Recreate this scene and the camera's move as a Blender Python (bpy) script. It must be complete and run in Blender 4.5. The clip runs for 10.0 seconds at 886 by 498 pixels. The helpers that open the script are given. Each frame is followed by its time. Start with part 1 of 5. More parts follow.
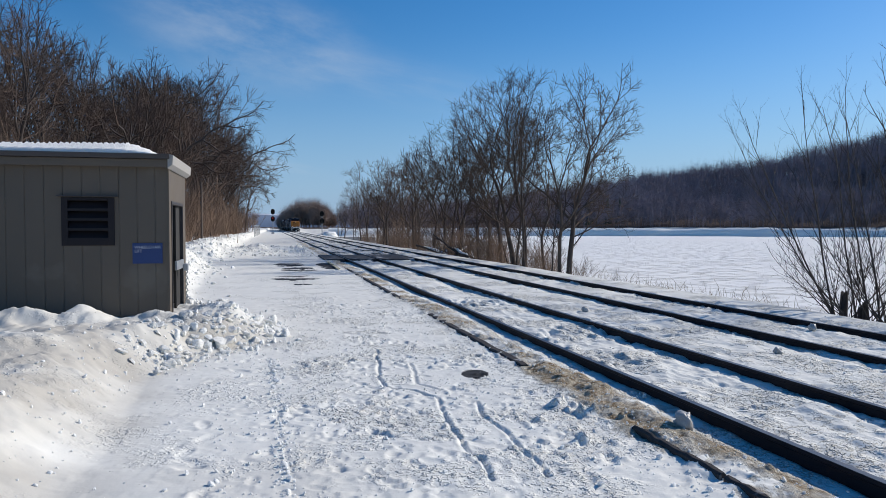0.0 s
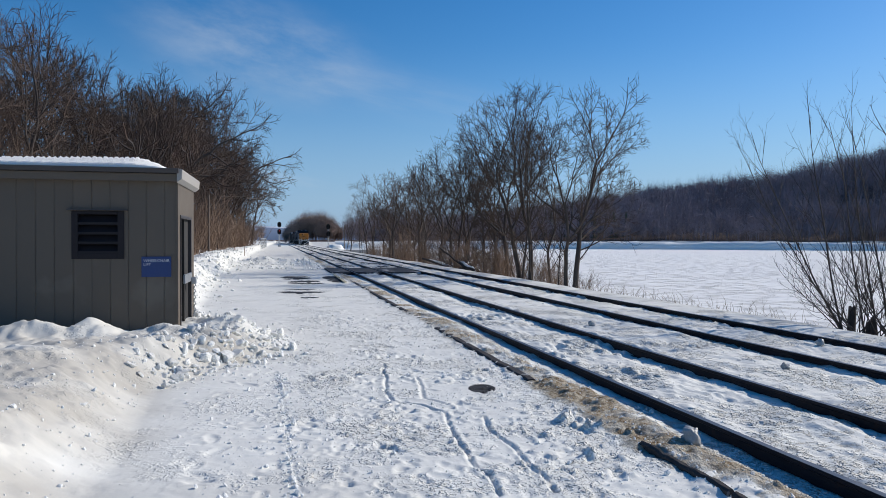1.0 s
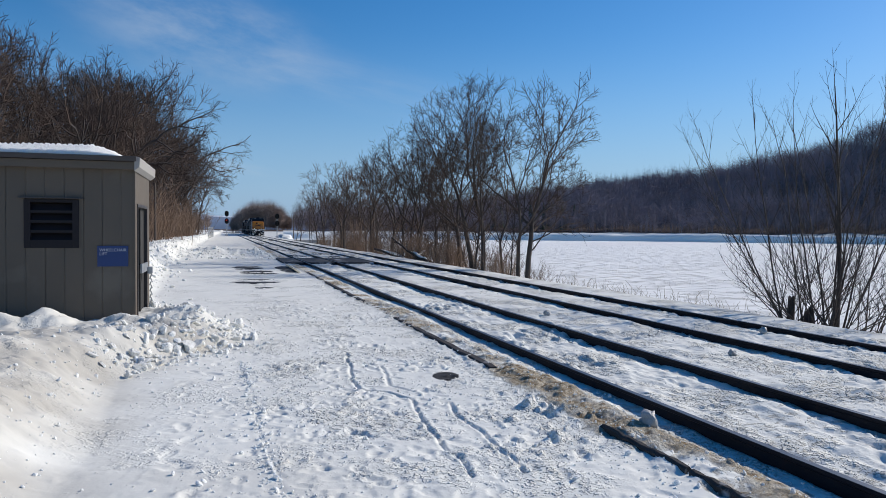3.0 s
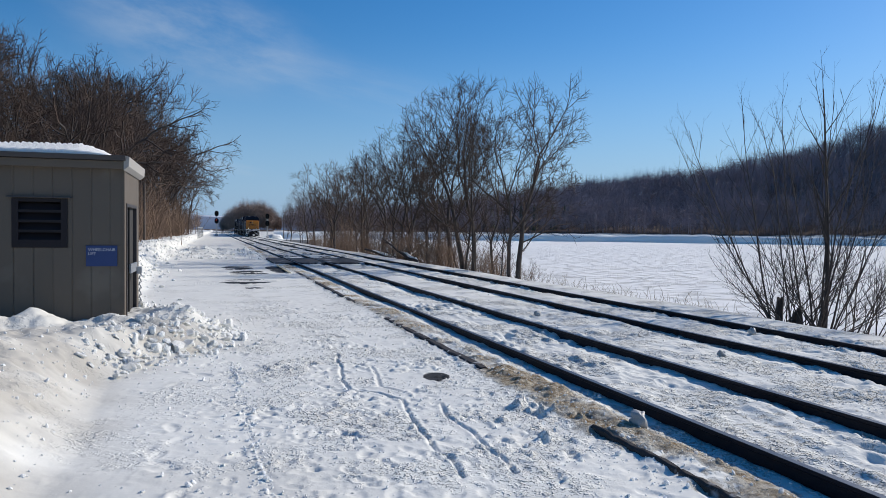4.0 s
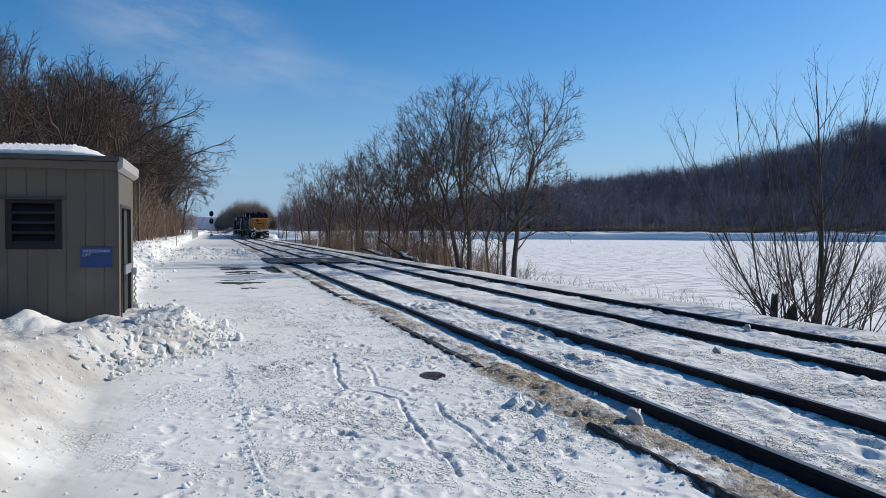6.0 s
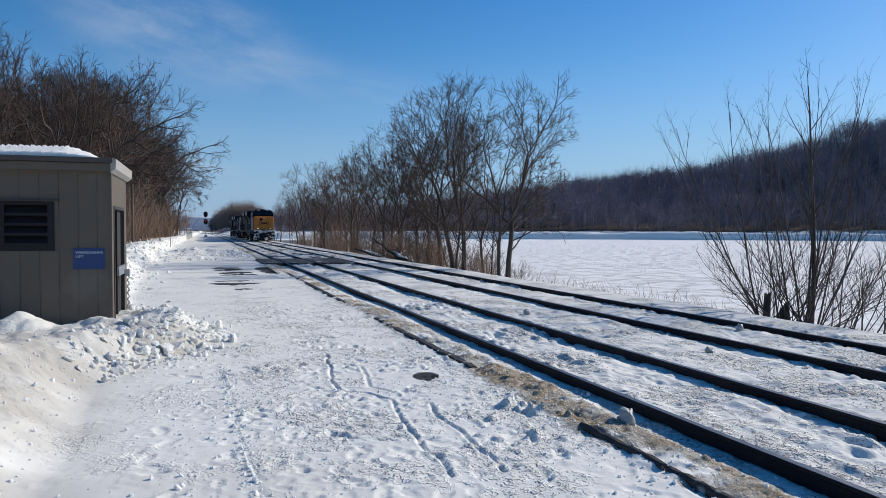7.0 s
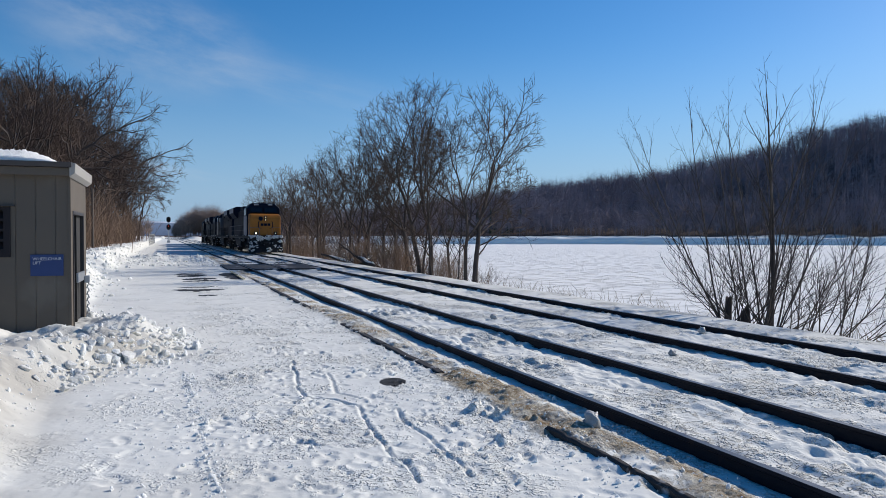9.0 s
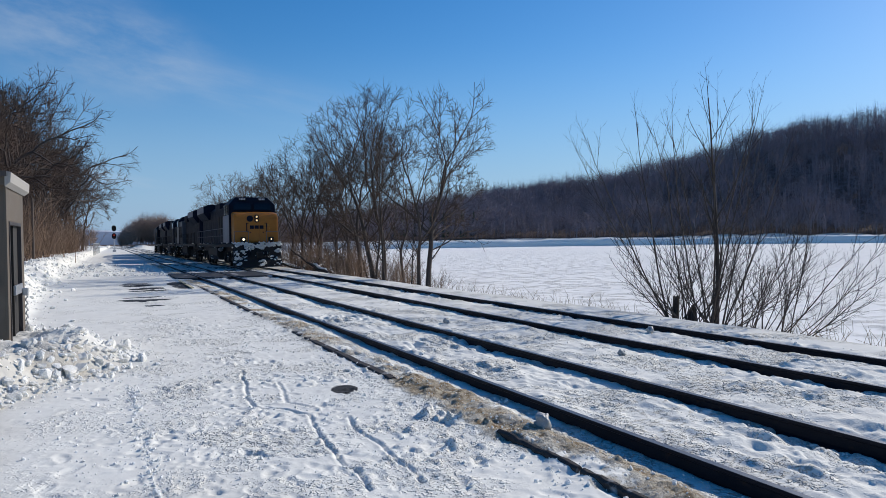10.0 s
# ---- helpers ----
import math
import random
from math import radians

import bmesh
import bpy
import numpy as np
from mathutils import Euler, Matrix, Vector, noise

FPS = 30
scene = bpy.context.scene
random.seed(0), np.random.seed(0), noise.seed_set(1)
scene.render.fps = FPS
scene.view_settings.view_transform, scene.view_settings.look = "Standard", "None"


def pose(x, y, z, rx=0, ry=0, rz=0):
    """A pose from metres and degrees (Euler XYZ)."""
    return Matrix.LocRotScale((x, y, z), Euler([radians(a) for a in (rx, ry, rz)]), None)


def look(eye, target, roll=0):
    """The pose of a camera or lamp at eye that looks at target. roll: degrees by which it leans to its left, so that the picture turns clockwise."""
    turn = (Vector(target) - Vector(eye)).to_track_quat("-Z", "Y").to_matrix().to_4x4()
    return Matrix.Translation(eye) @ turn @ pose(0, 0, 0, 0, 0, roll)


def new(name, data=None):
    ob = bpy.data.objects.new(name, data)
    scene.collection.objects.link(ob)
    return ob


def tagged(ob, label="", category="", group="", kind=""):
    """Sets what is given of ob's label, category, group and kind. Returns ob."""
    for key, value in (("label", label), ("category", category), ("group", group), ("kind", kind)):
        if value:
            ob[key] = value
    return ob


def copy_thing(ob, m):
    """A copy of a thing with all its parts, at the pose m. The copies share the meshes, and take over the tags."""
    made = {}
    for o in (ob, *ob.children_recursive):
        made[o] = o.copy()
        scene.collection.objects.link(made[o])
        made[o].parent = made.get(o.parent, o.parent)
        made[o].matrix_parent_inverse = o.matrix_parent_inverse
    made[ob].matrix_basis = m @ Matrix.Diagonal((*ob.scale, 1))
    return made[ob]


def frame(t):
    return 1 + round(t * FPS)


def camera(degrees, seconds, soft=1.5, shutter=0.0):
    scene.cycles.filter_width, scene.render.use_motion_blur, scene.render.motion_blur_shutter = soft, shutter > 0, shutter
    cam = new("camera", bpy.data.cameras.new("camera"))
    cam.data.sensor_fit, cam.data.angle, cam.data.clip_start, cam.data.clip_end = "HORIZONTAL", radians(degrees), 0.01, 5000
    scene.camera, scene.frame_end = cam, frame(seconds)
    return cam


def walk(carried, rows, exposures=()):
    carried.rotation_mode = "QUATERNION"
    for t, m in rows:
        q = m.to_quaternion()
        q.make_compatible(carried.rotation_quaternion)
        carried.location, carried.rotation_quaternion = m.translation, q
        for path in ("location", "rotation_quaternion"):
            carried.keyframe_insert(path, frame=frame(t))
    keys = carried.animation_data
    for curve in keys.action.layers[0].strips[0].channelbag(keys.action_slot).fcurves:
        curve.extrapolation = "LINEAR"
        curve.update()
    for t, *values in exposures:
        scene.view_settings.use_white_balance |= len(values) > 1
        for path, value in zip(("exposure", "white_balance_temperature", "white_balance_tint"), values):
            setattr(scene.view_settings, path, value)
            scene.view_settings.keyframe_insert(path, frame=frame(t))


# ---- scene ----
cam = camera(63.0, 10.0, soft=0.8)
PATH = [
    (0, (-0.032, -0.029, 1.666), (0.418, 1.919, 1.605), -0.0),
    (0.5, (-0.031, -0.037, 1.68), (0.414, 1.913, 1.654), -0.2),
    (1, (-0.055, -0.064, 1.684), (0.379, 1.888, 1.659), 0.1),
    (1.5, (-0.128, -0.126, 1.693), (0.365, 1.812, 1.669), -0.8),
    (2, (-0.236, -0.143, 1.679), (0.32, 1.777, 1.632), -0.1),
    (2.5, (-0.262, -0.176, 1.686), (0.298, 1.744, 1.634), 0.3),
    (4, (-0.268, -0.179, 1.689), (0.325, 1.731, 1.64), 0.6),
    (4.5, (-0.265, -0.187, 1.692), (0.332, 1.721, 1.639), 0.5),
    (5, (-0.273, -0.181, 1.694), (0.313, 1.731, 1.643), 0.5),
    (5.5, (-0.272, -0.174, 1.695), (0.33, 1.732, 1.64), 0.4),
    (6.8, (-0.254, -0.203, 1.684), (0.352, 1.702, 1.638), 0.0),
    (7, (-0.252, -0.208, 1.702), (0.366, 1.693, 1.65), 0.1),
    (7.5, (-0.254, -0.206, 1.704), (0.395, 1.685, 1.659), -0.1),
    (8, (-0.265, -0.185, 1.702), (0.398, 1.701, 1.657), -0.2),
    (8.5, (-0.249, -0.193, 1.699), (0.442, 1.683, 1.663), 0.0),
    (9, (-0.248, -0.209, 1.703), (0.456, 1.662, 1.665), -0.0),
    (9.5, (-0.224, -0.219, 1.717), (0.562, 1.62, 1.701), 0.1),
    (10, (-0.203, -0.22, 1.71), (0.619, 1.603, 1.683), -0.9),
]
walk(cam, [(t, look(eye, target, roll)) for t, eye, target, roll in PATH], [(0, -0.28, 6480, 10), (10, -0.28, 6480, 10)])

# ---- world and sun ----
SUN_ELEV, SUN_AZ = 30.0, 77.0  # azimuth clockwise from +Y
world = bpy.data.worlds.new("sky")
scene.world = world
world.use_nodes = True
wn, wl = world.node_tree.nodes, world.node_tree.links
wn.clear()
sky = wn.new("ShaderNodeTexSky")
sky.sky_type, sky.sun_disc = "NISHITA", False
sky.sun_elevation, sky.sun_rotation = radians(SUN_ELEV), radians(SUN_AZ)
sky.altitude, sky.air_density, sky.dust_density, sky.ozone_density = 100, 1.0, 0.3, 3.5
w_coord = wn.new("ShaderNodeTexCoord")


def w_math(op, a, b=None, clamp=False):
    k = wn.new("ShaderNodeMath")
    k.operation, k.use_clamp = op, clamp
    for i, v in enumerate((a, b)):
        if isinstance(v, (int, float)):
            k.inputs[i].default_value = v
        elif v is not None:
            wl.new(v, k.inputs[i])
    return k.outputs[0]


def w_range(v, a, b, lo, hi):
    k = wn.new("ShaderNodeMapRange")
    k.interpolation_type = "SMOOTHSTEP"
    for s, x in (("From Min", a), ("From Max", b), ("To Min", lo), ("To Max", hi)):
        k.inputs[s].default_value = x
    wl.new(v, k.inputs["Value"])
    return k.outputs["Result"]


def w_blend(fac, a, colour):
    k = wn.new("ShaderNodeMix")
    k.data_type = "RGBA"
    k.inputs["B"].default_value = (*colour, 1)
    wl.new(fac, k.inputs["Factor"])
    wl.new(a, k.inputs["A"])
    return k.outputs["Result"]


# clear winter blue, pale haze low down, one drift of thin cirrus
w_hsv = wn.new("ShaderNodeHueSaturation")
w_hsv.inputs["Hue"].default_value = 0.504
w_hsv.inputs["Saturation"].default_value, w_hsv.inputs["Value"].default_value = 1.36, 1.36
wl.new(sky.outputs["Color"], w_hsv.inputs["Color"])
w_split = wn.new("ShaderNodeSeparateXYZ")
wl.new(w_coord.outputs["Generated"], w_split.inputs["Vector"])
w_haze = w_range(w_split.outputs["Z"], -0.02, 0.27, 0.80, 0.0)
w_sky = w_blend(w_haze, w_hsv.outputs["Color"], (2.85, 4.95, 8.3))


def cirrus(az, el, size, stretch, seed, amount, base):
    d = Vector((math.sin(radians(az)) * math.cos(radians(el)), math.cos(radians(az)) * math.cos(radians(el)), math.sin(radians(el))))
    sub = wn.new("ShaderNodeVectorMath")
    sub.operation = "SUBTRACT"
    sub.inputs[1].default_value = d
    wl.new(w_coord.outputs["Generated"], sub.inputs[0])
    mp = wn.new("ShaderNodeMapping")
    mp.vector_type = "TEXTURE"
    mp.inputs["Rotation"].default_value = (0, radians(11), radians(-az))
    mp.inputs["Scale"].default_value = (size * stretch, 1.0, size)
    wl.new(sub.outputs["Vector"], mp.inputs["Vector"])
    ln = wn.new("ShaderNodeVectorMath")
    ln.operation = "LENGTH"
    wl.new(mp.outputs["Vector"], ln.inputs[0])
    ns = wn.new("ShaderNodeTexNoise")
    ns.noise_dimensions = "4D"
    ns.inputs["W"].default_value, ns.inputs["Scale"].default_value, ns.inputs["Detail"].default_value, ns.inputs["Roughness"].default_value = seed, 1.1, 8, 0.6
    wl.new(mp.outputs["Vector"], ns.inputs["Vector"])
    mask = w_range(ln.outputs["Value"], 0.1, 1.5, 1.0, 0.0)
    return w_blend(w_math("MULTIPLY", w_math("MULTIPLY", w_range(ns.outputs["Fac"], 0.30, 0.75, 0, 1), mask), amount), base, (6.6, 7.4, 8.4))


w_sky = cirrus(-1.5, 14.2, 0.055, 2.6, 1.3, 0.50, w_sky)
w_sky = cirrus(7.0, 11.8, 0.030, 7.0, 4.1, 0.22, w_sky)
w_sky = cirrus(-2.0, 5.2, 0.010, 9.0, 7.7, 0.30, w_sky)
w_bg = wn.new("ShaderNodeBackground")
w_bg.inputs["Strength"].default_value = 0.1
w_out = wn.new("ShaderNodeOutputWorld")
wl.new(w_sky, w_bg.inputs["Color"])
wl.new(w_bg.outputs["Background"], w_out.inputs["Surface"])

sun = new("sun", bpy.data.lights.new("sun", "SUN"))
sun.data.energy, sun.data.angle, sun.data.color = 5.0, radians(0.6), (1.0, 0.94, 0.86)
sun_dir = Vector((math.sin(radians(SUN_AZ)) * math.cos(radians(SUN_ELEV)), math.cos(radians(SUN_AZ)) * math.cos(radians(SUN_ELEV)), math.sin(radians(SUN_ELEV))))
sun.matrix_world = look(sun_dir * 80, (0, 0, 0))

# ---- materials ----


def material(name, colour, rough=0.6, metal=0.0, vary=0.25, scale=8.0, fine=90.0, bump=0.15, bump_scale=None, dist=0.01, stain=None, stain_at=0.6, stain_scale=1.5, obj_vary=0.0, spec=0.5):
    """A node material: base colour varied at two scales, optional stains of a second colour, fine relief."""
    m = bpy.data.materials.new(name)
    m.use_nodes = True
    nt = m.node_tree
    n, l = nt.nodes, nt.links
    b = n["Principled BSDF"]
    b.inputs["Metallic"].default_value = metal
    b.inputs["Specular IOR Level"].default_value = spec
    co = n.new("ShaderNodeTexCoord")
    big, small = n.new("ShaderNodeTexNoise"), n.new("ShaderNodeTexNoise")
    big.inputs["Scale"].default_value, big.inputs["Detail"].default_value = scale, 5
    small.inputs["Scale"].default_value, small.inputs["Detail"].default_value = fine, 4
    for k in (big, small):
        l.new(co.outputs["Object"], k.inputs["Vector"])
    add = n.new("ShaderNodeMath")
    add.operation = "ADD"
    l.new(big.outputs["Fac"], add.inputs[0])
    l.new(small.outputs["Fac"], add.inputs[1])
    rng = n.new("ShaderNodeMapRange")
    rng.inputs["From Min"].default_value, rng.inputs["From Max"].default_value = 0.6, 1.4
    rng.inputs["To Min"].default_value, rng.inputs["To Max"].default_value = 1 - vary, 1 + vary
    l.new(add.outputs[0], rng.inputs["Value"])
    hsv = n.new("ShaderNodeHueSaturation")
    hsv.inputs["Color"].default_value = (*colour, 1)
    if obj_vary:
        info = n.new("ShaderNodeObjectInfo")
        r2 = n.new("ShaderNodeMapRange")
        r2.inputs["To Min"].default_value, r2.inputs["To Max"].default_value = 1 - obj_vary, 1 + obj_vary
        l.new(info.outputs["Random"], r2.inputs["Value"])
        mul = n.new("ShaderNodeMath")
        mul.operation = "MULTIPLY"
        l.new(rng.outputs["Result"], mul.inputs[0])
        l.new(r2.outputs["Result"], mul.inputs[1])
        l.new(mul.outputs[0], hsv.inputs["Value"])
    else:
        l.new(rng.outputs["Result"], hsv.inputs["Value"])
    last = hsv.outputs["Color"]
    if stain:
        st = n.new("ShaderNodeTexNoise")
        st.inputs["Scale"].default_value, st.inputs["Detail"].default_value = stain_scale, 8
        l.new(co.outputs["Object"], st.inputs["Vector"])
        sr = n.new("ShaderNodeMapRange")
        sr.inputs["From Min"].default_value, sr.inputs["From Max"].default_value = stain_at - 0.04, stain_at + 0.08
        l.new(st.outputs["Fac"], sr.inputs["Value"])
        mx = n.new("ShaderNodeMix")
        mx.data_type = "RGBA"
        mx.inputs["B"].default_value = (*stain, 1)
        l.new(sr.outputs["Result"], mx.inputs["Factor"])
        l.new(last, mx.inputs["A"])
        last = mx.outputs["Result"]
    l.new(last, b.inputs["Base Color"])
    rr = n.new("ShaderNodeMapRange")
    rr.inputs["To Min"].default_value, rr.inputs["To Max"].default_value = max(0.02, rough - 0.12), min(1, rough + 0.12)
    l.new(big.outputs["Fac"], rr.inputs["Value"])
    l.new(rr.outputs["Result"], b.inputs["Roughness"])
    if name == "snow":
        b.inputs["Subsurface Weight"].default_value, b.inputs["Subsurface Scale"].default_value = 0.6, 0.06
        b.inputs["Subsurface Radius"].default_value = (1.0, 1.0, 1.0)
    if bump:
        bp = n.new("ShaderNodeBump")
        bp.inputs["Strength"].default_value, bp.inputs["Distance"].default_value = bump, dist
        l.new(small.outputs["Fac"], bp.inputs["Height"])
        l.new(bp.outputs["Normal"], b.inputs["Normal"])
    return m


def glowing(name, colour, strength):
    m = bpy.data.materials.new(name)
    m.use_nodes = True
    b = m.node_tree.nodes["Principled BSDF"]
    b.inputs["Base Color"].default_value = (*colour, 1)
    b.inputs["Emission Color"].default_value = (*colour, 1)
    b.inputs["Emission Strength"].default_value = strength
    return m


LAKE = -2.0


def ground_material():
    """Wind-packed snow; masks on the mesh show bare asphalt, sandy dirt and the brown forest floor."""
    m = bpy.data.materials.new("snow_ground")
    m.use_nodes = True
    n, l = m.node_tree.nodes, m.node_tree.links
    b = n["Principled BSDF"]
    geo = n.new("ShaderNodeNewGeometry")

    def tex(scale, detail=5, rough=0.55):
        k = n.new("ShaderNodeTexNoise")
        k.inputs["Scale"].default_value, k.inputs["Detail"].default_value, k.inputs["Roughness"].default_value = scale, detail, rough
        l.new(geo.outputs["Position"], k.inputs["Vector"])
        return k

    def mix(fac, a, c):
        k = n.new("ShaderNodeMix")
        k.data_type = "RGBA"
        l.new(fac, k.inputs["Factor"])
        for s, v in (("A", a), ("B", c)):
            if isinstance(v, tuple):
                k.inputs[s].default_value = (*v, 1)
            else:
                l.new(v, k.inputs[s])
        return k.outputs["Result"]

    def rng(v, a, c, lo=0.0, hi=1.0):
        k = n.new("ShaderNodeMapRange")
        for s, x in (("From Min", a), ("From Max", c), ("To Min", lo), ("To Max", hi)):
            k.inputs[s].default_value = x
        l.new(v, k.inputs["Value"])
        return k.outputs["Result"]

    def mask(name, noise_node, amount):
        at = n.new("ShaderNodeAttribute")
        at.attribute_name = name
        k = n.new("ShaderNodeMath")
        k.operation = "MULTIPLY_ADD"
        l.new(noise_node.outputs["Fac"], k.inputs[0])
        k.inputs[1].default_value = amount
        l.new(at.outputs["Fac"], k.inputs[2])
        return k.outputs[0]

    big, mid, fine = tex(0.35), tex(3.0, 6), tex(45.0, 4)
    grit = tex(160.0, 3)
    snow = mix(rng(mid.outputs["Fac"], 0.3, 0.75), (0.85, 0.830, 0.755), (0.755, 0.735, 0.668))
    snow = mix(rng(big.outputs["Fac"], 0.5, 0.75, 0, 0.5), snow, (0.750, 0.722, 0.650))
    stretch = n.new("ShaderNodeMapping")
    stretch.inputs["Scale"].default_value = (0.10, 0.55, 1.0)
    stretch.inputs["Rotation"].default_value = (0, 0, radians(25))
    l.new(geo.outputs["Position"], stretch.inputs["Vector"])
    drift = tex(1.0, 6, 0.6)
    l.new(stretch.outputs["Vector"], drift.inputs["Vector"])
    low = n.new("ShaderNodeSeparateXYZ")
    l.new(geo.outputs["Position"], low.inputs["Vector"])
    on_lake = rng(low.outputs["Z"], LAKE + 0.5, LAKE + 0.2, 0.0, 1.0)
    icy = n.new("ShaderNodeMath")
    icy.operation = "MULTIPLY"
    l.new(rng(drift.outputs["Fac"], 0.60, 0.70, 0, 0.22), icy.inputs[0])
    l.new(on_lake, icy.inputs[1])
    snow = mix(on_lake, snow, (0.92, 0.905, 0.86))
    snow = mix(icy.outputs[0], snow, (0.60, 0.635, 0.68))
    sand = mix(rng(tex(14.0, 7, 0.7).outputs["Fac"], 0.38, 0.62), (0.30, 0.20, 0.105), (0.82, 0.72, 0.55))
    asphalt = mix(rng(grit.outputs["Fac"], 0.3, 0.7), (0.032, 0.033, 0.036), (0.075, 0.075, 0.075))
    leaf = mix(rng(mid.outputs["Fac"], 0.35, 0.65), (0.075, 0.057, 0.050), (0.13, 0.10, 0.088))
    dirt = rng(mask("dirt", tex(8.0, 8, 0.75), 1.3), 1.08, 1.50)
    bare = rng(mask("bare", mid, 0.5), 0.72, 0.80)
    wood = rng(mask("wood", big, 0.3), 0.6, 0.8)
    # dingy snow colour, darkened further to tone down the bank's sun-facing side
    grimy_dim = n.new("ShaderNodeAttribute")
    grimy_dim.attribute_name = "dinge_dim"
    snow = mix(rng(grimy_dim.outputs["Fac"], 0.0, 1.0, 0.0, 0.95), snow, (0.47, 0.44, 0.385))
    col = mix(dirt, snow, sand)
    col = mix(bare, col, asphalt)
    col = mix(wood, col, leaf)
    l.new(col, b.inputs["Base Color"])
    l.new(rng(bare, 0, 1, 0.92, 0.75), b.inputs["Roughness"])
    b.inputs["Specular IOR Level"].default_value = 0.06

    def calc(op, a, c):
        k = n.new("ShaderNodeMath")
        k.operation = op
        for i, v in enumerate((a, c)):
            if isinstance(v, (int, float)):
                k.inputs[i].default_value = v
            else:
                l.new(v, k.inputs[i])
        return k.outputs[0]

    chips = rng(tex(12.0, 2.5, 0.6).outputs["Fac"], 0.53, 0.60)
    pits = rng(tex(30.0, 2.0, 0.6).outputs["Fac"], 0.53, 0.60)
    patch = rng(tex(0.9, 4, 0.6).outputs["Fac"], 0.48, 0.60, 0.03, 1.0)
    crusty = n.new("ShaderNodeAttribute")
    crusty.attribute_name = "rough"
    patch = calc("MULTIPLY", patch, crusty.outputs["Fac"])
    relief = calc("ADD", calc("MULTIPLY", calc("ADD", chips, calc("MULTIPLY", pits, 0.6)), patch), calc("MULTIPLY", fine.outputs["Fac"], 0.05))
    relief = calc("ADD", relief, calc("MULTIPLY", calc("MULTIPLY", tex(55.0, 4, 0.7).outputs["Fac"], dirt), 2.4))
    bp = n.new("ShaderNodeBump")
    bp.inputs["Strength"].default_value, bp.inputs["Distance"].default_value = 1.0, 0.026
    l.new(relief, bp.inputs["Height"])
    l.new(bp.outputs["Normal"], b.inputs["Normal"])
    return m


M_GROUND = ground_material()
M_SNOW = material("snow", (0.85, 0.833, 0.772), 0.85, vary=0.06, scale=5, fine=60, bump=0.7, dist=0.025, spec=0.06)
M_SNOW_DIRTY = material("dirty_ice", (0.40, 0.39, 0.37), 0.45, vary=0.2, scale=9, fine=60, bump=0.4, dist=0.01)
M_RAIL = material("rail_steel", (0.013, 0.013, 0.018), 0.6, spec=0.2, metal=0.3, vary=0.35, scale=3, fine=120, stain=(0.035, 0.022, 0.018), stain_at=0.66, stain_scale=6)
M_RAILHEAD = material("rail_head_steel", (0.16, 0.17, 0.19), 0.5, metal=0.8, vary=0.15)
M_TIMBER = material("creosoted_timber", (0.038, 0.030, 0.026), 0.8, vary=0.4, scale=4, fine=50, bump=0.5, stain=(0.5, 0.5, 0.5), stain_at=0.66, stain_scale=5)
M_RUBBER = material("crossing_asphalt", (0.04, 0.04, 0.042), 0.8, vary=0.3, scale=4, fine=80, stain=(0.6, 0.6, 0.62), stain_at=0.62, stain_scale=1.2)
M_YELLOW_LINE = material("faded_yellow_paint", (0.48, 0.43, 0.29), 0.8, vary=0.3, scale=5)
M_SIDING = material("taupe_siding", (0.112, 0.089, 0.065), 0.62, vary=0.10, scale=2.5, fine=70, bump=0.12, obj_vary=0.05, stain=(0.15, 0.125, 0.095), stain_at=0.66, stain_scale=1.2)
M_TRIM = material("light_taupe_trim", (0.36, 0.335, 0.30), 0.55, vary=0.10, scale=3, fine=60)
M_DARKTRIM = material("dark_bronze_metal", (0.045, 0.04, 0.04), 0.5, vary=0.2, scale=6, fine=80)
M_LOUVRE = material("bronze_louvre", (0.017, 0.014, 0.016), 0.6, spec=0.25, vary=0.25, scale=6, fine=80)
# near-black base colour stands in for the shade inside the shed
M_DARK = material("shaded_interior_dark", (0.03, 0.028, 0.026), 0.9, vary=0.2)
M_GALV = material("galvanised_steel", (0.45, 0.46, 0.47), 0.42, metal=0.8, vary=0.2, scale=12)
M_BLUE = material("blue_sign_enamel", (0.010, 0.038, 0.15), 0.4, vary=0.08, scale=4)
M_WHITE = material("white_lettering", (0.55, 0.57, 0.60), 0.5, vary=0.04)
M_BARK = material("grey_brown_bark", (0.062, 0.048, 0.040), 0.9, vary=0.3, scale=3, fine=30, bump=0.5, dist=0.02, obj_vary=0.15)
M_TWIG = material("brown_twigs", (0.098, 0.070, 0.055), 0.85, vary=0.25, scale=2, fine=20, bump=0, obj_vary=0.18, spec=0.1)
M_BRUSH = material("russet_brush", (0.22, 0.152, 0.108), 0.85, vary=0.3, scale=2, fine=20, bump=0, obj_vary=0.2, spec=0.1)
# distance haze is mixed into this bark colour: paler and bluer than near trees
M_WOODS = material("far_bare_woods_hazed", (0.245, 0.212, 0.232), 0.95, vary=0.35, scale=0.05, fine=0.7, bump=0, spec=0.02)
# the blue is aerial haze put into the hills' base colour
M_FARHILL = material("haze_tinted_hills", (0.20, 0.25, 0.33), 0.95, vary=0.12, scale=0.01, fine=0.05, bump=0, stain=(0.62, 0.66, 0.72), stain_at=0.60, stain_scale=0.006, spec=0.02)
M_THICKET = material("brown_thicket", (0.33, 0.25, 0.205), 0.95, vary=0.25, scale=0.2, fine=1.5, bump=0, spec=0.02)
M_EVERGREEN = material("evergreen_needles", (0.035, 0.05, 0.03), 0.9, vary=0.3, scale=0.3, fine=3, bump=0)
M_GRASS = material("dry_grass", (0.34, 0.27, 0.18), 0.9, vary=0.2, bump=0)
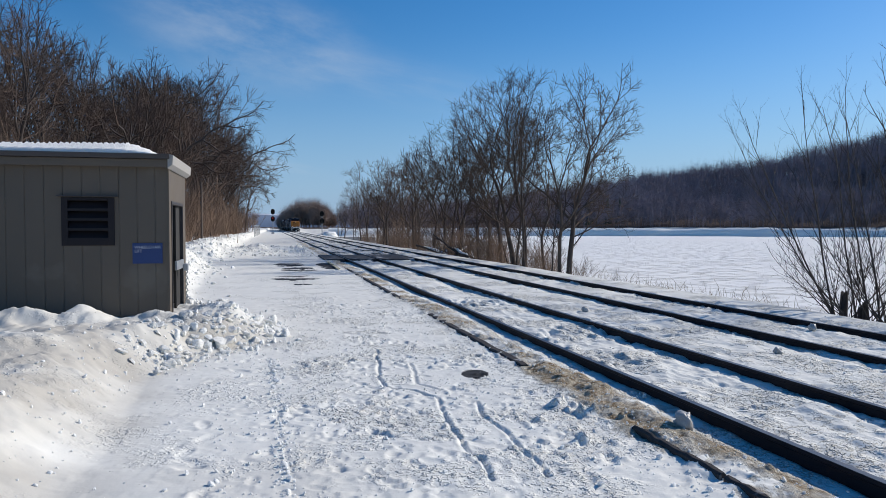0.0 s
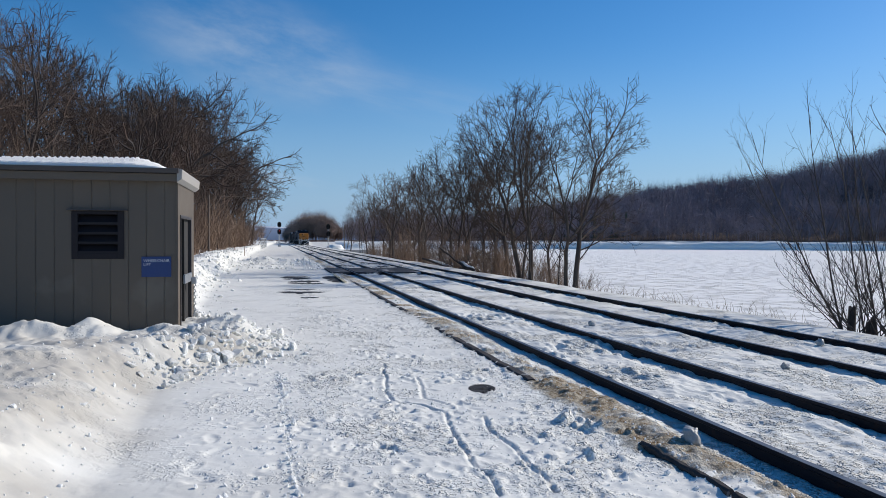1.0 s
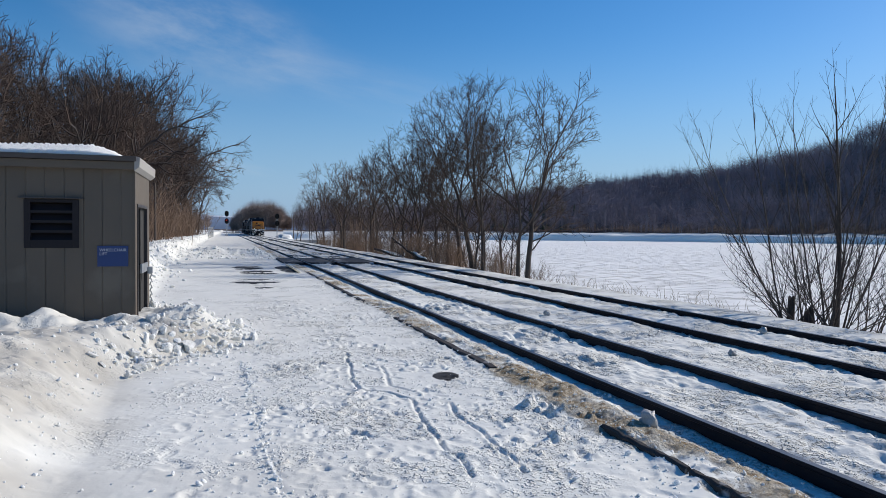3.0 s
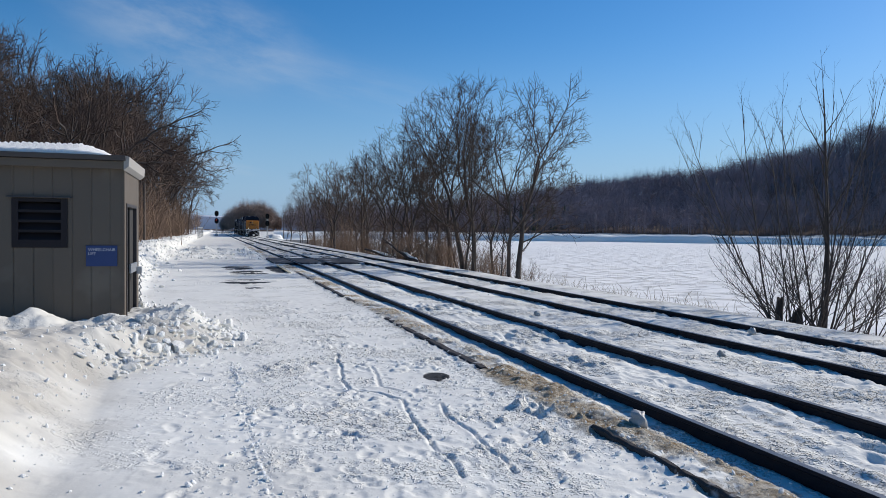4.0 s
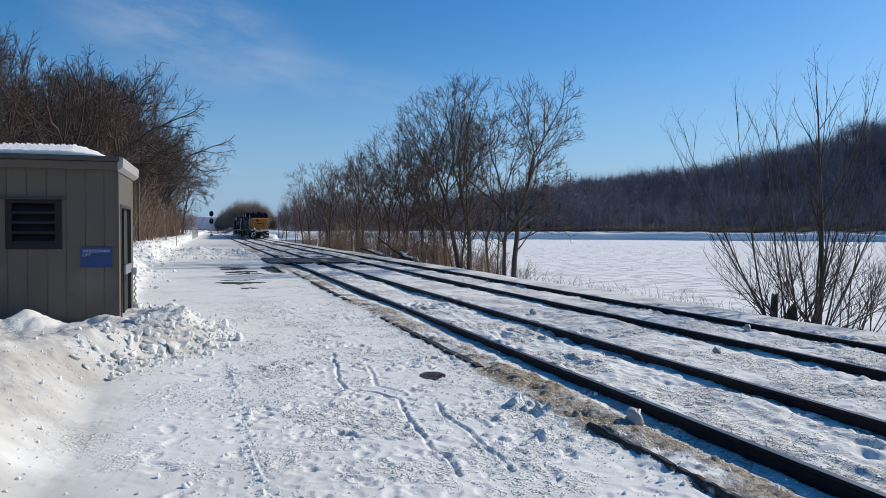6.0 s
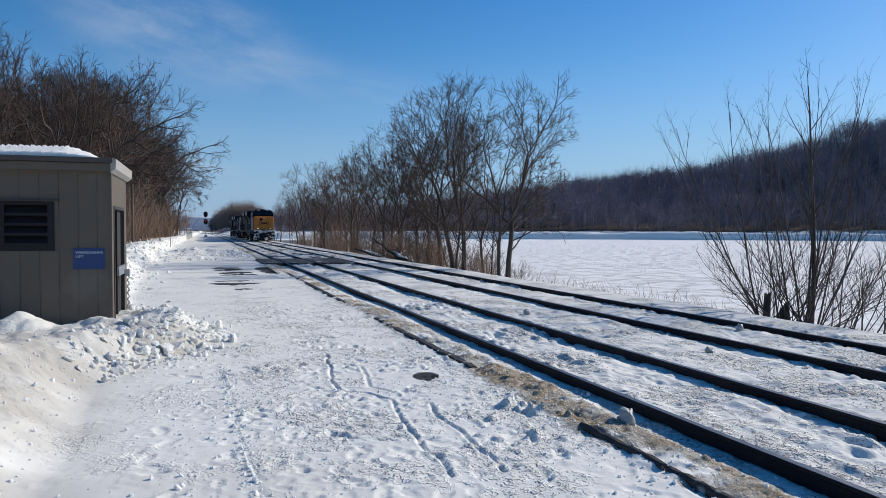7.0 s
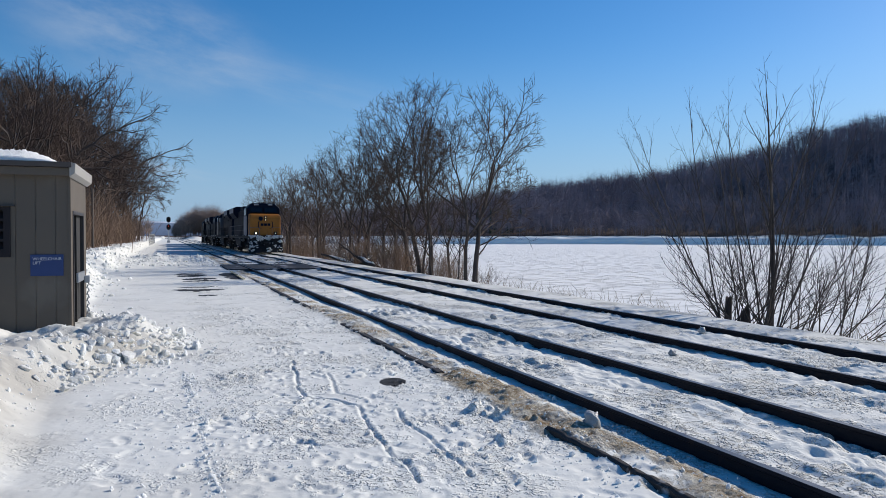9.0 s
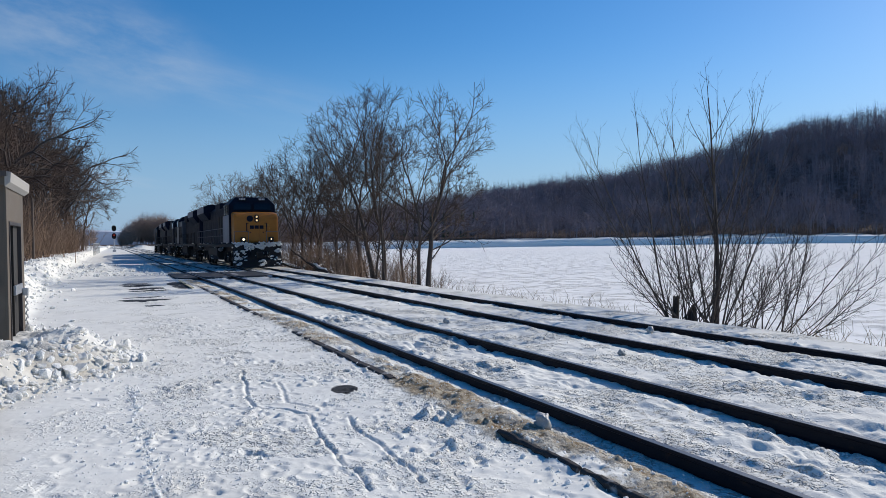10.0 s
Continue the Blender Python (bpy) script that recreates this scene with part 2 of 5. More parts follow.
M_WOODPOLE = material("weathered_pole", (0.12, 0.095, 0.075), 0.9, vary=0.25, scale=4, fine=40)
M_NAVY = material("navy_loco_paint", (0.006, 0.010, 0.022), 0.6, spec=0.12, vary=0.3, scale=1.2, fine=30, stain=(0.05, 0.048, 0.045), stain_at=0.66, stain_scale=0.9)
M_YELLOW = material("golden_loco_paint", (0.37, 0.132, 0.005), 0.42, vary=0.12, scale=1.5, fine=30, stain=(0.35, 0.20, 0.04), stain_at=0.68, stain_scale=1.4)
M_GREY = material("grey_loco_paint", (0.10, 0.106, 0.12), 0.5, vary=0.2, scale=1.2, fine=30, stain=(0.12, 0.12, 0.12), stain_at=0.64, stain_scale=1.0)
M_PALE = material("pale_grey_panel", (0.26, 0.27, 0.29), 0.5, vary=0.35, scale=1.5, fine=20)
M_BLACK = material("grimy_black_steel", (0.018, 0.017, 0.017), 0.65, spec=0.25, vary=0.35, scale=2, fine=40)
M_GLASS = material("tinted_cab_glass", (0.010, 0.013, 0.018), 0.12, vary=0.1, bump=0, spec=0.4)
M_LAMP = glowing("headlight_glow", (1.0, 0.66, 0.32), 0.9)
M_AMBER = glowing("ditch_light_glow", (1.0, 0.84, 0.55), 3.5)
M_RED = glowing("signal_red_glow", (0.9, 0.05, 0.03), 0.5)

# ---- helpers for building ----


def to_mesh(bm, name, mats, smooth=False):
    me = bpy.data.meshes.new(name)
    bm.normal_update()
    bm.to_mesh(me)
    bm.free()
    for m in (mats if isinstance(mats, (list, tuple)) else [mats]):
        me.materials.append(m)
    if smooth:
        me.polygons.foreach_set("use_smooth", [True] * len(me.polygons))
    return me


def part(name, bm, mats, parent=None, label="", smooth=False, at=None):
    ob = new(name, to_mesh(bm, name, mats, smooth))
    if parent:
        ob.parent = parent
    if at:
        ob.matrix_basis = at
    return tagged(ob, label) if label else ob


def thing(name, m, label, category, group="", kind=""):
    ob = new(name)
    ob.matrix_basis = m
    return tagged(ob, label, category, group, kind)


def box(bm, x0, x1, y0, y1, z0, z1, bevel=0.0, mat=0, m=None):
    vs = [bm.verts.new(p) for p in ((x0, y0, z0), (x1, y0, z0), (x1, y1, z0), (x0, y1, z0), (x0, y0, z1), (x1, y0, z1), (x1, y1, z1), (x0, y1, z1))]
    fs = [bm.faces.new([vs[i] for i in f]) for f in ((0, 3, 2, 1), (4, 5, 6, 7), (0, 1, 5, 4), (1, 2, 6, 5), (2, 3, 7, 6), (3, 0, 4, 7))]
    for f in fs:
        f.material_index = mat
    if m:
        bmesh.ops.transform(bm, matrix=m, verts=vs)
    if bevel:
        edges = list({e for f in fs for e in f.edges})
        bmesh.ops.bevel(bm, geom=edges, offset=bevel, segments=2, affect="EDGES", profile=0.6)
    return bm


def prism(bm, outline, axis, a, b, bevel=0.0):
    """An outline of (u, v) pushed along an axis: x takes (y, z), y takes (x, z), z takes (x, y)."""
    def at(u, v, w):
        return {"x": (w, u, v), "y": (u, w, v), "z": (u, v, w)}[axis]
    lo = [bm.verts.new(at(u, v, a)) for u, v in outline]
    hi = [bm.verts.new(at(u, v, b)) for u, v in outline]
    k = len(outline)
    fs = [bm.faces.new(lo), bm.faces.new(hi[::-1])]
    fs += [bm.faces.new([lo[i], hi[i], hi[(i + 1) % k], lo[(i + 1) % k]]) for i in range(k)]
    bmesh.ops.recalc_face_normals(bm, faces=fs)
    if bevel:
        bmesh.ops.bevel(bm, geom=list({e for f in fs for e in f.edges}), offset=bevel, segments=2, affect="EDGES", profile=0.6)
    return bm


def rod(bm, p, q, r, r2=None, sides=8, mat=0):
    p, q = Vector(p), Vector(q)
    d = (q - p).normalized()
    u = d.orthogonal().normalized()
    v = d.cross(u)
    r2 = r if r2 is None else r2
    a = [bm.verts.new(p + (u * math.cos(k * math.tau / sides) + v * math.sin(k * math.tau / sides)) * r) for k in range(sides)]
    b = [bm.verts.new(q + (u * math.cos(k * math.tau / sides) + v * math.sin(k * math.tau / sides)) * r2) for k in range(sides)]
    fs = [bm.faces.new([a[i], a[(i + 1) % sides], b[(i + 1) % sides], b[i]]) for i in range(sides)]
    fs += [bm.faces.new(a[::-1]), bm.faces.new(b)]
    for f in fs:
        f.material_index = mat
    return bm


def raw_mesh(name, verts, faces, mats, smooth=False):
    me = bpy.data.meshes.new(name)
    me.from_pydata(verts, [], faces)
    for m in (mats if isinstance(mats, (list, tuple)) else [mats]):
        me.materials.append(m)
    if smooth:
        me.polygons.foreach_set("use_smooth", [True] * len(me.polygons))
    return me


# ---- the lie of the land ----
TABLE = np.random.RandomState(7).rand(256, 256)


def vnoise(x, y, s, seed=0):
    x, y = np.asarray(x, float) / s + seed * 17.3, np.asarray(y, float) / s + seed * 9.1
    i, j = np.floor(x).astype(int), np.floor(y).astype(int)
    u, v = x - i, y - j
    u, v = u * u * (3 - 2 * u), v * v * (3 - 2 * v)
    g = lambda a, c: TABLE[a % 256, c % 256]
    return (g(i, j) * (1 - u) + g(i + 1, j) * u) * (1 - v) + (g(i, j + 1) * (1 - u) + g(i + 1, j + 1) * u) * v


def fbm(x, y, s, n=4, seed=0):
    t, a, out = 0, 1.0, 0
    for k in range(n):
        out = out + a * (vnoise(x, y, s / 2 ** k, seed + k) - 0.5)
        t += a
        a *= 0.5
    return out / t * 2


def step(a, b, x):
    t = np.clip((x - a) / (b - a), 0, 1)
    return t * t * (3 - 2 * t)


def bend(y):
    """How far the line swings to its left by the distance y along it."""
    y = np.asarray(y, float)
    return -0.008 * y - 2.5e-4 * np.clip(y - 240, 0, 400) ** 2 * (y < 5000)


RAILS = ((3.80, 5.38), (7.42, 9.08))
TRACKS = (4.59, 8.25)
RAIL_TOP = 0.03
FOOT_Y = np.array([-60, 2, 4.9, 6.7, 8.4, 9.3, 10.3, 11.6, 13.0, 14.5, 18, 30, 60, 120, 200.0])
FOOT_X = np.array([-1.3, -1.3, -1.38, -1.38, -1.38, -1.15, -0.45, -0.05, -0.35, -1.3, -2.0, -2.6, -3.2, -3.4, -3.6])


def hill_slope(az):
    """The skyline's slope above the eye by azimuth in degrees."""
    return np.interp(az, (-180, -60, -20, 2, 10, 16, 22.6, 29.3, 36.8, 42.2, 44.4, 49.1, 55.6, 75, 110, 180),
                     (0.03, 0.05, 0.03, 0.012, 0.016, 0.036, 0.056, 0.073, 0.087, 0.106, 0.113, 0.140, 0.146, 0.13, 0.05, 0.03))


GROOVES = (((1.30, 9.81), (1.10, 8.09), (1.07, 7.50), (1.32, 7.29), (1.50, 6.92), (1.44, 6.32), (1.38, 5.30), (1.41, 5.03), (1.36, 4.55)),
           ((1.84, 6.65), (1.76, 6.16), (1.83, 5.63), (1.78, 5.24), (1.79, 4.87), (1.75, 4.53)),
           ((1.57, 8.77), (1.41, 7.59), (1.60, 7.22)),
           ((-0.08, 8.71), (-0.04, 7.39), (0.0, 6.06), (0.02, 5.37), (0.08, 4.8), (0.1, 4.0)))
rg = np.random.RandomState(11)
PRINTS = [(rg.uniform(-0.9, 2.6), 3.0 + 12 * rg.rand() ** 1.3, rg.uniform(0, 3.14), rg.uniform(0.6, 1.2)) for _ in range(330)]
PRINTS += [(0.75 + 0.5 * rg.randn(), 6.3 + 1.3 * rg.randn(), rg.uniform(0, 3.14), rg.uniform(0.5, 1.1)) for _ in range(200)]


def land(x, y):
    """Height and the masks of dirt, bare asphalt and forest floor."""
    xs = x - bend(y)
    r, az = np.hypot(x, y), np.degrees(np.arctan2(x, y))
    near = 1 - step(60, 160, np.abs(y) + np.abs(x))
    z = 0.05 * fbm(x, y, 5.0, 3, 1) * near
    crust = step(0.02, 0.30, fbm(x, y, 1.6, 3, 5))
    z = z + near * (0.008 * fbm(x, y, 0.5, 3, 2) + 0.011 * crust * fbm(x, y, 0.13, 3, 3))
    # chipped crust: little plates and clods kicked up in patches
    trod = step(-0.05, 0.28, fbm(x, y, 0.9, 3, 82)) * step(-0.6, 0.7, x) * (1 - step(2.7, 3.0, xs)) + 0.22
    z = z + near * step(2.2, 2.8, y) * trod * (0.017 * step(0.24, 0.34, fbm(x, y * 1.5, 0.13, 3, 81)) - 0.012 * step(0.28, 0.36, fbm(x, y * 1.4, 0.10, 2, 83)))
    for cx, cy, cr, ch in ((2.55, 6.25, 0.16, 0.055), (2.72, 6.05, 0.10, 0.06), (2.95, 5.8, 0.06, 0.05), (2.05, 5.35, 0.06, 0.04), (2.32, 5.25, 0.07, 0.05), (2.42, 4.75, 0.045, 0.04), (3.4, 4.4, 0.06, 0.04), (2.2, 5.9, 0.05, 0.03)):
        z = z + ch * np.exp(-(((x - cx) / cr) ** 2 + ((y - cy) / (cr * 0.8)) ** 2) ** 2) * (1 + 1.6 * fbm(x, y, 0.07, 2, 84))
    # the ploughed bank along the platform's back
    foot = np.interp(y, FOOT_Y, FOOT_X) + 0.22 * fbm(x, y, 1.3, 3, 8)
    inn = foot - x
    bank = step(-0.05, 0.9, inn) * (0.42 + 0.14 * fbm(x, y, 1.8, 3, 9)) + 0.07 * step(0.05, 0.5, inn) * fbm(x, y, 0.35, 3, 10) * (0.6 + 0.4 * step(8, 10, y))
    ridge = np.exp(-((inn - 1.35) / 0.6) ** 2) * 0.13 * (1 - step(8, 11, y))
    dip = np.exp(-((inn - 2.3) / 0.7) ** 2) * 0.16 * (1 - step(9, 11, y))
    byshed = step(9.0, 11.2, y) * (1 - step(14.2, 16, y))
    bank = bank + 0.06 * byshed * step(0.0, 0.4, inn) * fbm(x, y, 0.28, 3, 14)
    bank = bank * (1 - 0.38 * byshed) + ridge - dip
    bank = bank + (0.05 + 0.16 * fbm(x, y, 0.45, 4, 34)) * byshed * np.exp(-((y - 11.2 - 0.25 * fbm(x, 0 * y, 1.0, 2, 33)) / 0.38) ** 2) * step(-0.1, 0.5, inn)
    for bx, bw, bh in ((-3.6, 0.38, 0.15), (-2.78, 0.30, 0.16), (-1.72, 0.20, 0.15), (-4.6, 0.4, 0.12)):
        bank = bank + bh * np.exp(-((x - bx) / bw) ** 2 - ((y - 11.35) / 0.42) ** 2)
    bank = bank + 0.20 * np.exp(-((x + 0.80) / 0.55) ** 2 - ((y - 12.2) / 1.1) ** 2)
    bank = bank + step(0.1, 0.6, inn) * (0.040 * np.abs(fbm(x, y, 0.30, 4, 15)) + 0.014 * step(0.15, 0.3, fbm(x, y, 0.16, 2, 16))) * (1 - step(16, 20, y))
    far_bank = step(18, 30, y) * np.exp(-((inn - 1.2) / 1.0) ** 2) * 0.28 * (1 + 0.9 * fbm(x, y, 1.4, 3, 12))
    z = z + (bank + far_bank) * step(-30, -6, y)
    # the ploughed heap across the platform's far end
    heap = np.exp(-((y - 46 - 0.8 * xs) / 2.6) ** 2) * step(-6, -3, xs) * (1 - step(1.6, 2.8, xs)) * 0.36 * (1 + 1.3 * fbm(x, y, 1.1, 4, 13))
    z = z + heap
    # tracks: snow lies against each rail's far side and falls away before the next
    for pair in RAILS:
        for s, rail_x in enumerate(pair):
            d = xs - rail_x
            wob = 1 + 0.45 * fbm(x, y, 1.7, 3, 20 + s)
            z = z - np.where(d < 0, 0.062 * step(-0.50 * wob, -0.50 * wob + 0.22, d), 0.155 * (1 - step(0.0, 0.055, d)))
    heave = step(3.7, 3.9, xs) * (1 - step(9.4, 10.2, xs))
    z = z + heave * (0.065 * (0.4 + 0.6 * crust) * fbm(x * 1.6, y * 0.8, 0.16, 3, 25) + 0.045 * fbm(x, y * 0.5, 0.5, 4, 24) - 0.006)
    clear = np.exp(-(((xs - 5.0) / 2.42) ** 8 + ((y - 40) / 3.3) ** 8))
    z = z - 0.10 * clear
    z = z * (1 - 0.9 * np.exp(-(((xs - 2.2) / 0.7) ** 4 + ((y - 31) / 3.6) ** 4)))
    sandy = np.exp(-((xs - 3.15) / 0.36) ** 4) * near
    z = z + sandy * (0.015 + 0.06 * fbm(x, y, 0.16, 4, 27))
    # shoulder and slope to the lake
    drop = step(10.1, 12.8, xs) * 0.42 + step(12.0, 17.0, xs) * (-LAKE - 0.42)
    valley = step(0, 6, xs - 10.0)
    z = z - drop
    z = z + valley * 0.10 * fbm(x, y, 6.0, 3, 30) * (1 - step(300, 320, r))
    # far shore and wooded hill
    shore = step(306, 330, r) * valley
    hill = (hill_slope(az) * 500 - 12.5) * step(318, 520, r) * (1 + 0.05 * fbm(x, y, 60, 3, 40))
    z = z + shore * (3.4 + 0.6 * fbm(x, y, 25, 2, 41)) + valley * np.clip(hill, -1, 200)
    left_rise = step(8, 60, -xs) * 3.0 * (1 - step(60, 300, r))
    z = z + left_rise
    # sled lines and prints
    for line, cut in zip(GROOVES, (0.026, 0.024, 0.017, 0.005)):
        d = np.full(x.shape, 9.0)
        wx, wy = x + 0.05 * fbm(x, y, 0.40, 3, 50), y
        for (ax, ay), (bx, by) in zip(line, line[1:]):
            t = np.clip(((wx - ax) * (bx - ax) + (wy - ay) * (by - ay)) / ((bx - ax) ** 2 + (by - ay) ** 2), 0, 1)
            d = np.minimum(d, np.hypot(wx - ax - t * (bx - ax), wy - ay - t * (by - ay)))
        z = z - cut * np.exp(-(d / 0.013) ** 2) + cut * 0.25 * np.exp(-((d - 0.04) / 0.018) ** 2)
    for px, py, a, s in PRINTS:
        i0, i1 = np.searchsorted(LINE_X, (px - 0.35, px + 0.35))
        j0, j1 = np.searchsorted(LINE_Y, (py - 0.35, py + 0.35))
        u, v = x[j0:j1, i0:i1] - px, y[j0:j1, i0:i1] - py
        p, q = u * math.cos(a) + v * math.sin(a), v * math.cos(a) - u * math.sin(a)
        e = (p / (0.10 * s)) ** 2 + (q / (0.045 * s)) ** 2
        z[j0:j1, i0:i1] += -0.010 * s * np.exp(-e ** 4) + 0.003 * np.exp(-((np.sqrt(e) - 1.4) / 0.35) ** 2)
    dirt = np.exp(-((xs - 3.16) / 0.40) ** 4) * (0.66 + 0.75 * fbm(x, y, 0.6, 3, 67)) + 0.22 * step(3.4, 4.2, xs) * (1 - step(8.0, 10.0, xs)) + 0.22 * fbm(x, y, 2.5, 3, 66) * step(3, 4, xs) + 0.22 * np.exp(-((inn - 0.8) / 0.9) ** 2) * (1 - step(10, 12, y))
    # dirty snow beside each rail, also colouring its blue shadow strip darker and greyer
    for rail_x in (3.80, 5.38, 7.42, 9.08):
        dirt = np.maximum(dirt, 0.33 * np.exp(-((xs - rail_x + 0.16) / 0.22) ** 4) * (1 + 0.8 * fbm(x, y, 0.5, 3, 68)))
    dirt = dirt * (1 - step(60, 150, y)) * step(-20, 0, y)
    bare = np.zeros(x.shape)
    streak = fbm(x * 0.2, y, 0.42, 3, 60)
    for cx, cy, rx, ry in ((0.55, 32.6, 0.85, 1.5), (0.85, 28.8, 0.82, 1.6), (0.55, 24.0, 0.9, 1.1), (0.75, 21.4, 0.28, 0.25), (1.0, 26.5, 0.35, 0.25)):
        bare = np.maximum(bare, np.exp(-(((x - cx) / rx) ** 2 + ((y - cy) / ry) ** 2) ** 2) * (0.86 + 1.3 * streak))
    bare = np.maximum(bare, np.exp(-(((xs - 2.35) / 0.50) ** 2 + ((y - 31.5) / 3.6) ** 2) ** 3) * (0.62 + 0.3 * fbm(x, y, 1.2, 2, 61)))
    bare = np.maximum(bare, 0.75 * np.exp(-(((x - 2.17) / 0.20) ** 2 + ((y - 7.9 - 0.3 * (x - 2.17)) / 0.30) ** 2) ** 2))
    bare = np.maximum(bare, 0.62 * np.exp(-(((xs - 5.1) / 2.9) ** 6 + ((y - 40) / 3.5) ** 4)))
    bed = step(3.5, 3.8, xs) * (1 - step(9.2, 9.6, xs)) * step(17, 40, y) * (1 - step(220, 300, y))
    bare = np.maximum(bare, bed * (0.43 + 0.30 * fbm(x, y * 0.3, 0.8, 3, 62)))
    wood = step(322, 332, r) * valley + step(7.5, 10, -xs) * step(14, 30, y) * 0.7 * (1 - step(500, 900, r))
    rough = 0.28 + 0.72 * step(-0.2, 0.5, x) * (1 - 0.65 * step(10, 15, y))
    rough = np.where(xs > 3.4, 2.4, np.where(xs > 2.8, 0.9, rough)) * (1 - 0.30 * step(0.05, 0.4, inn) * (1 - step(9, 10, y)))
    z = z + (0.045 * fbm(x, y, 0.55, 4, 73) + 0.020 * np.abs(fbm(x, y, 0.22, 3, 74))) * step(0.0, 0.5, inn) * (1 - step(9.2, 10.2, y)) * step(0, 2, y)
    # dirty snow on the bank; its strength also dims the over-lit face
    dinge_dim = np.clip(step(-0.5, 0.5, inn) * (1 - 0.5 * step(1.4, 2.4, inn)) * (0.78 + 1.0 * fbm(x, y, 0.7, 4, 71)) + 0.35 * np.clip(fbm(x, y, 1.3, 3, 72), 0, 1) * (1 - step(0.4, 1.4, x)), 0, 1) * (1 - step(10.5, 12.5, y)) * step(-12, -2, y)
    return z, dirt, bare, np.clip(wood, 0, 1), rough, dinge_dim


def spread(a, b, d, g=1.0, top=200.0):
    out, x = [], a
    while x < b:
        out.append(x)
        x += d
        d = min(d * g, top)
    return out


LINE_X = np.array(sorted([-v for v in spread(14, 4500, 0.3, 1.13)]) + spread(-14, -4.5, 0.12) + spread(-4.5, -1.4, 0.03) + spread(-1.4, 3.5, 0.019) + spread(3.5, 5.6, 0.027) + spread(5.6, 7.3, 0.05) + spread(7.3, 9.5, 0.036) + spread(9.5, 16, 0.10) + spread(16, 4500, 0.25, 1.06))
LINE_Y = np.array(sorted([-v for v in spread(0, 4500, 0.8, 1.25)])[:-1] + spread(0, 2.4, 0.3) + spread(2.4, 3.4, 0.03) + spread(3.4, 9.5, 0.021) + spread(9.5, 16, 0.055) + spread(16, 30, 0.11) + spread(30, 60, 0.30) + spread(60, 200, 1.3) + spread(200, 4500, 2.2, 1.055))


def build_ground():
    X, Y = np.meshgrid(LINE_X, LINE_Y)
    Z, dirt, bare, wood, rough, dinge_dim = land(X, Y)
    cut = int(np.searchsorted(LINE_Y, 16.0))
    keep = sorted(set(range(0, len(LINE_X), 3)) | {len(LINE_X) - 1} | {i for i, v in enumerate(LINE_X) if abs(v) > 20})
    for field in (Z, dirt, bare, wood, rough, dinge_dim):
        field[cut] = np.interp(LINE_X, LINE_X[keep], field[cut][keep])
    near, far = np.s_[:cut + 1, :], np.ix_(range(cut + 1, len(LINE_Y)), keep)
    flat = lambda f: np.concatenate([f[near].ravel(), f[far].ravel()])
    w, h1 = len(LINE_X), cut + 1
    i = (np.arange(h1 - 1)[:, None] * w + np.arange(w - 1)[None, :]).ravel()
    quads = [np.stack([i, i + 1, i + w + 1, i + w], -1)]
    k, h2 = len(keep), len(LINE_Y) - cut - 1
    rows = np.concatenate([(cut * w + np.array(keep))[None, :], h1 * w + np.arange(h2 * k).reshape(h2, k)])
    quads.append(np.stack([rows[:-1, :-1], rows[:-1, 1:], rows[1:, 1:], rows[1:, :-1]], -1).reshape(-1, 4))
    quads = np.concatenate(quads).astype(np.int32)
    me = bpy.data.meshes.new("ground")
    co = np.stack([flat(X), flat(Y), flat(Z)], -1).astype(np.float32)
    me.vertices.add(len(co))
    me.vertices.foreach_set("co", co.ravel())
    me.loops.add(quads.size)
    me.loops.foreach_set("vertex_index", quads.ravel())
    me.polygons.add(len(quads))
    me.polygons.foreach_set("loop_start", np.arange(0, quads.size, 4, dtype=np.int32))
    me.polygons.foreach_set("use_smooth", np.ones(len(quads), bool))
    me.update(calc_edges=True)
    for name, v in (("dirt", dirt), ("bare", bare), ("wood", wood), ("rough", rough), ("dinge_dim", dinge_dim)):
        me.attributes.new(name, "FLOAT", "POINT").data.foreach_set("value", flat(v).astype(np.float32))
    me.materials.append(M_GROUND)
    tagged(new("ground", me), "snow-covered ground with platform, lake and wooded hill", "ground", kind="structure")
    return Z


GROUND_Z = build_ground()


def ground_z(x, y):
    """The height of the ground sheet, between its lines."""
    i = int(np.clip(np.searchsorted(LINE_X, x) - 1, 0, len(LINE_X) - 2))
    j = int(np.clip(np.searchsorted(LINE_Y, y) - 1, 0, len(LINE_Y) - 2))
    u, v = (x - LINE_X[i]) / (LINE_X[i + 1] - LINE_X[i]), (y - LINE_Y[j]) / (LINE_Y[j + 1] - LINE_Y[j])
    g = GROUND_Z
    return float((g[j, i] * (1 - u) + g[j, i + 1] * u) * (1 - v) + (g[j + 1, i] * (1 - u) + g[j + 1, i + 1] * u) * v)


def off(y):
    return float(bend(y))


# ---- rails ----
RAIL = [(-0.07, -0.17), (0.07, -0.17), (0.07, -0.155), (0.012, -0.135), (0.010, -0.045), (0.036, -0.03), (0.036, -0.004), (0.03, 0), (-0.03, 0), (-0.036, -0.004), (-0.036, -0.03), (-0.010, -0.045), (-0.012, -0.135), (-0.07, -0.155)]


def build_rails():
    ys = [-60, -20, 0] + list(range(4, 60, 4)) + list(range(60, 250, 10)) + list(range(250, 500, 12))
    for pair in RAILS:
        track = thing("railway_track", pose(0, 0, 0), "straight railway track half buried in snow", "railway track", "parallel railway tracks", "structure")
        for rail_x in pair:
            verts, faces, k = [], [], len(RAIL)
            for y in ys:
                verts += [(rail_x + off(y) + u, y, RAIL_TOP + v) for u, v in RAIL]
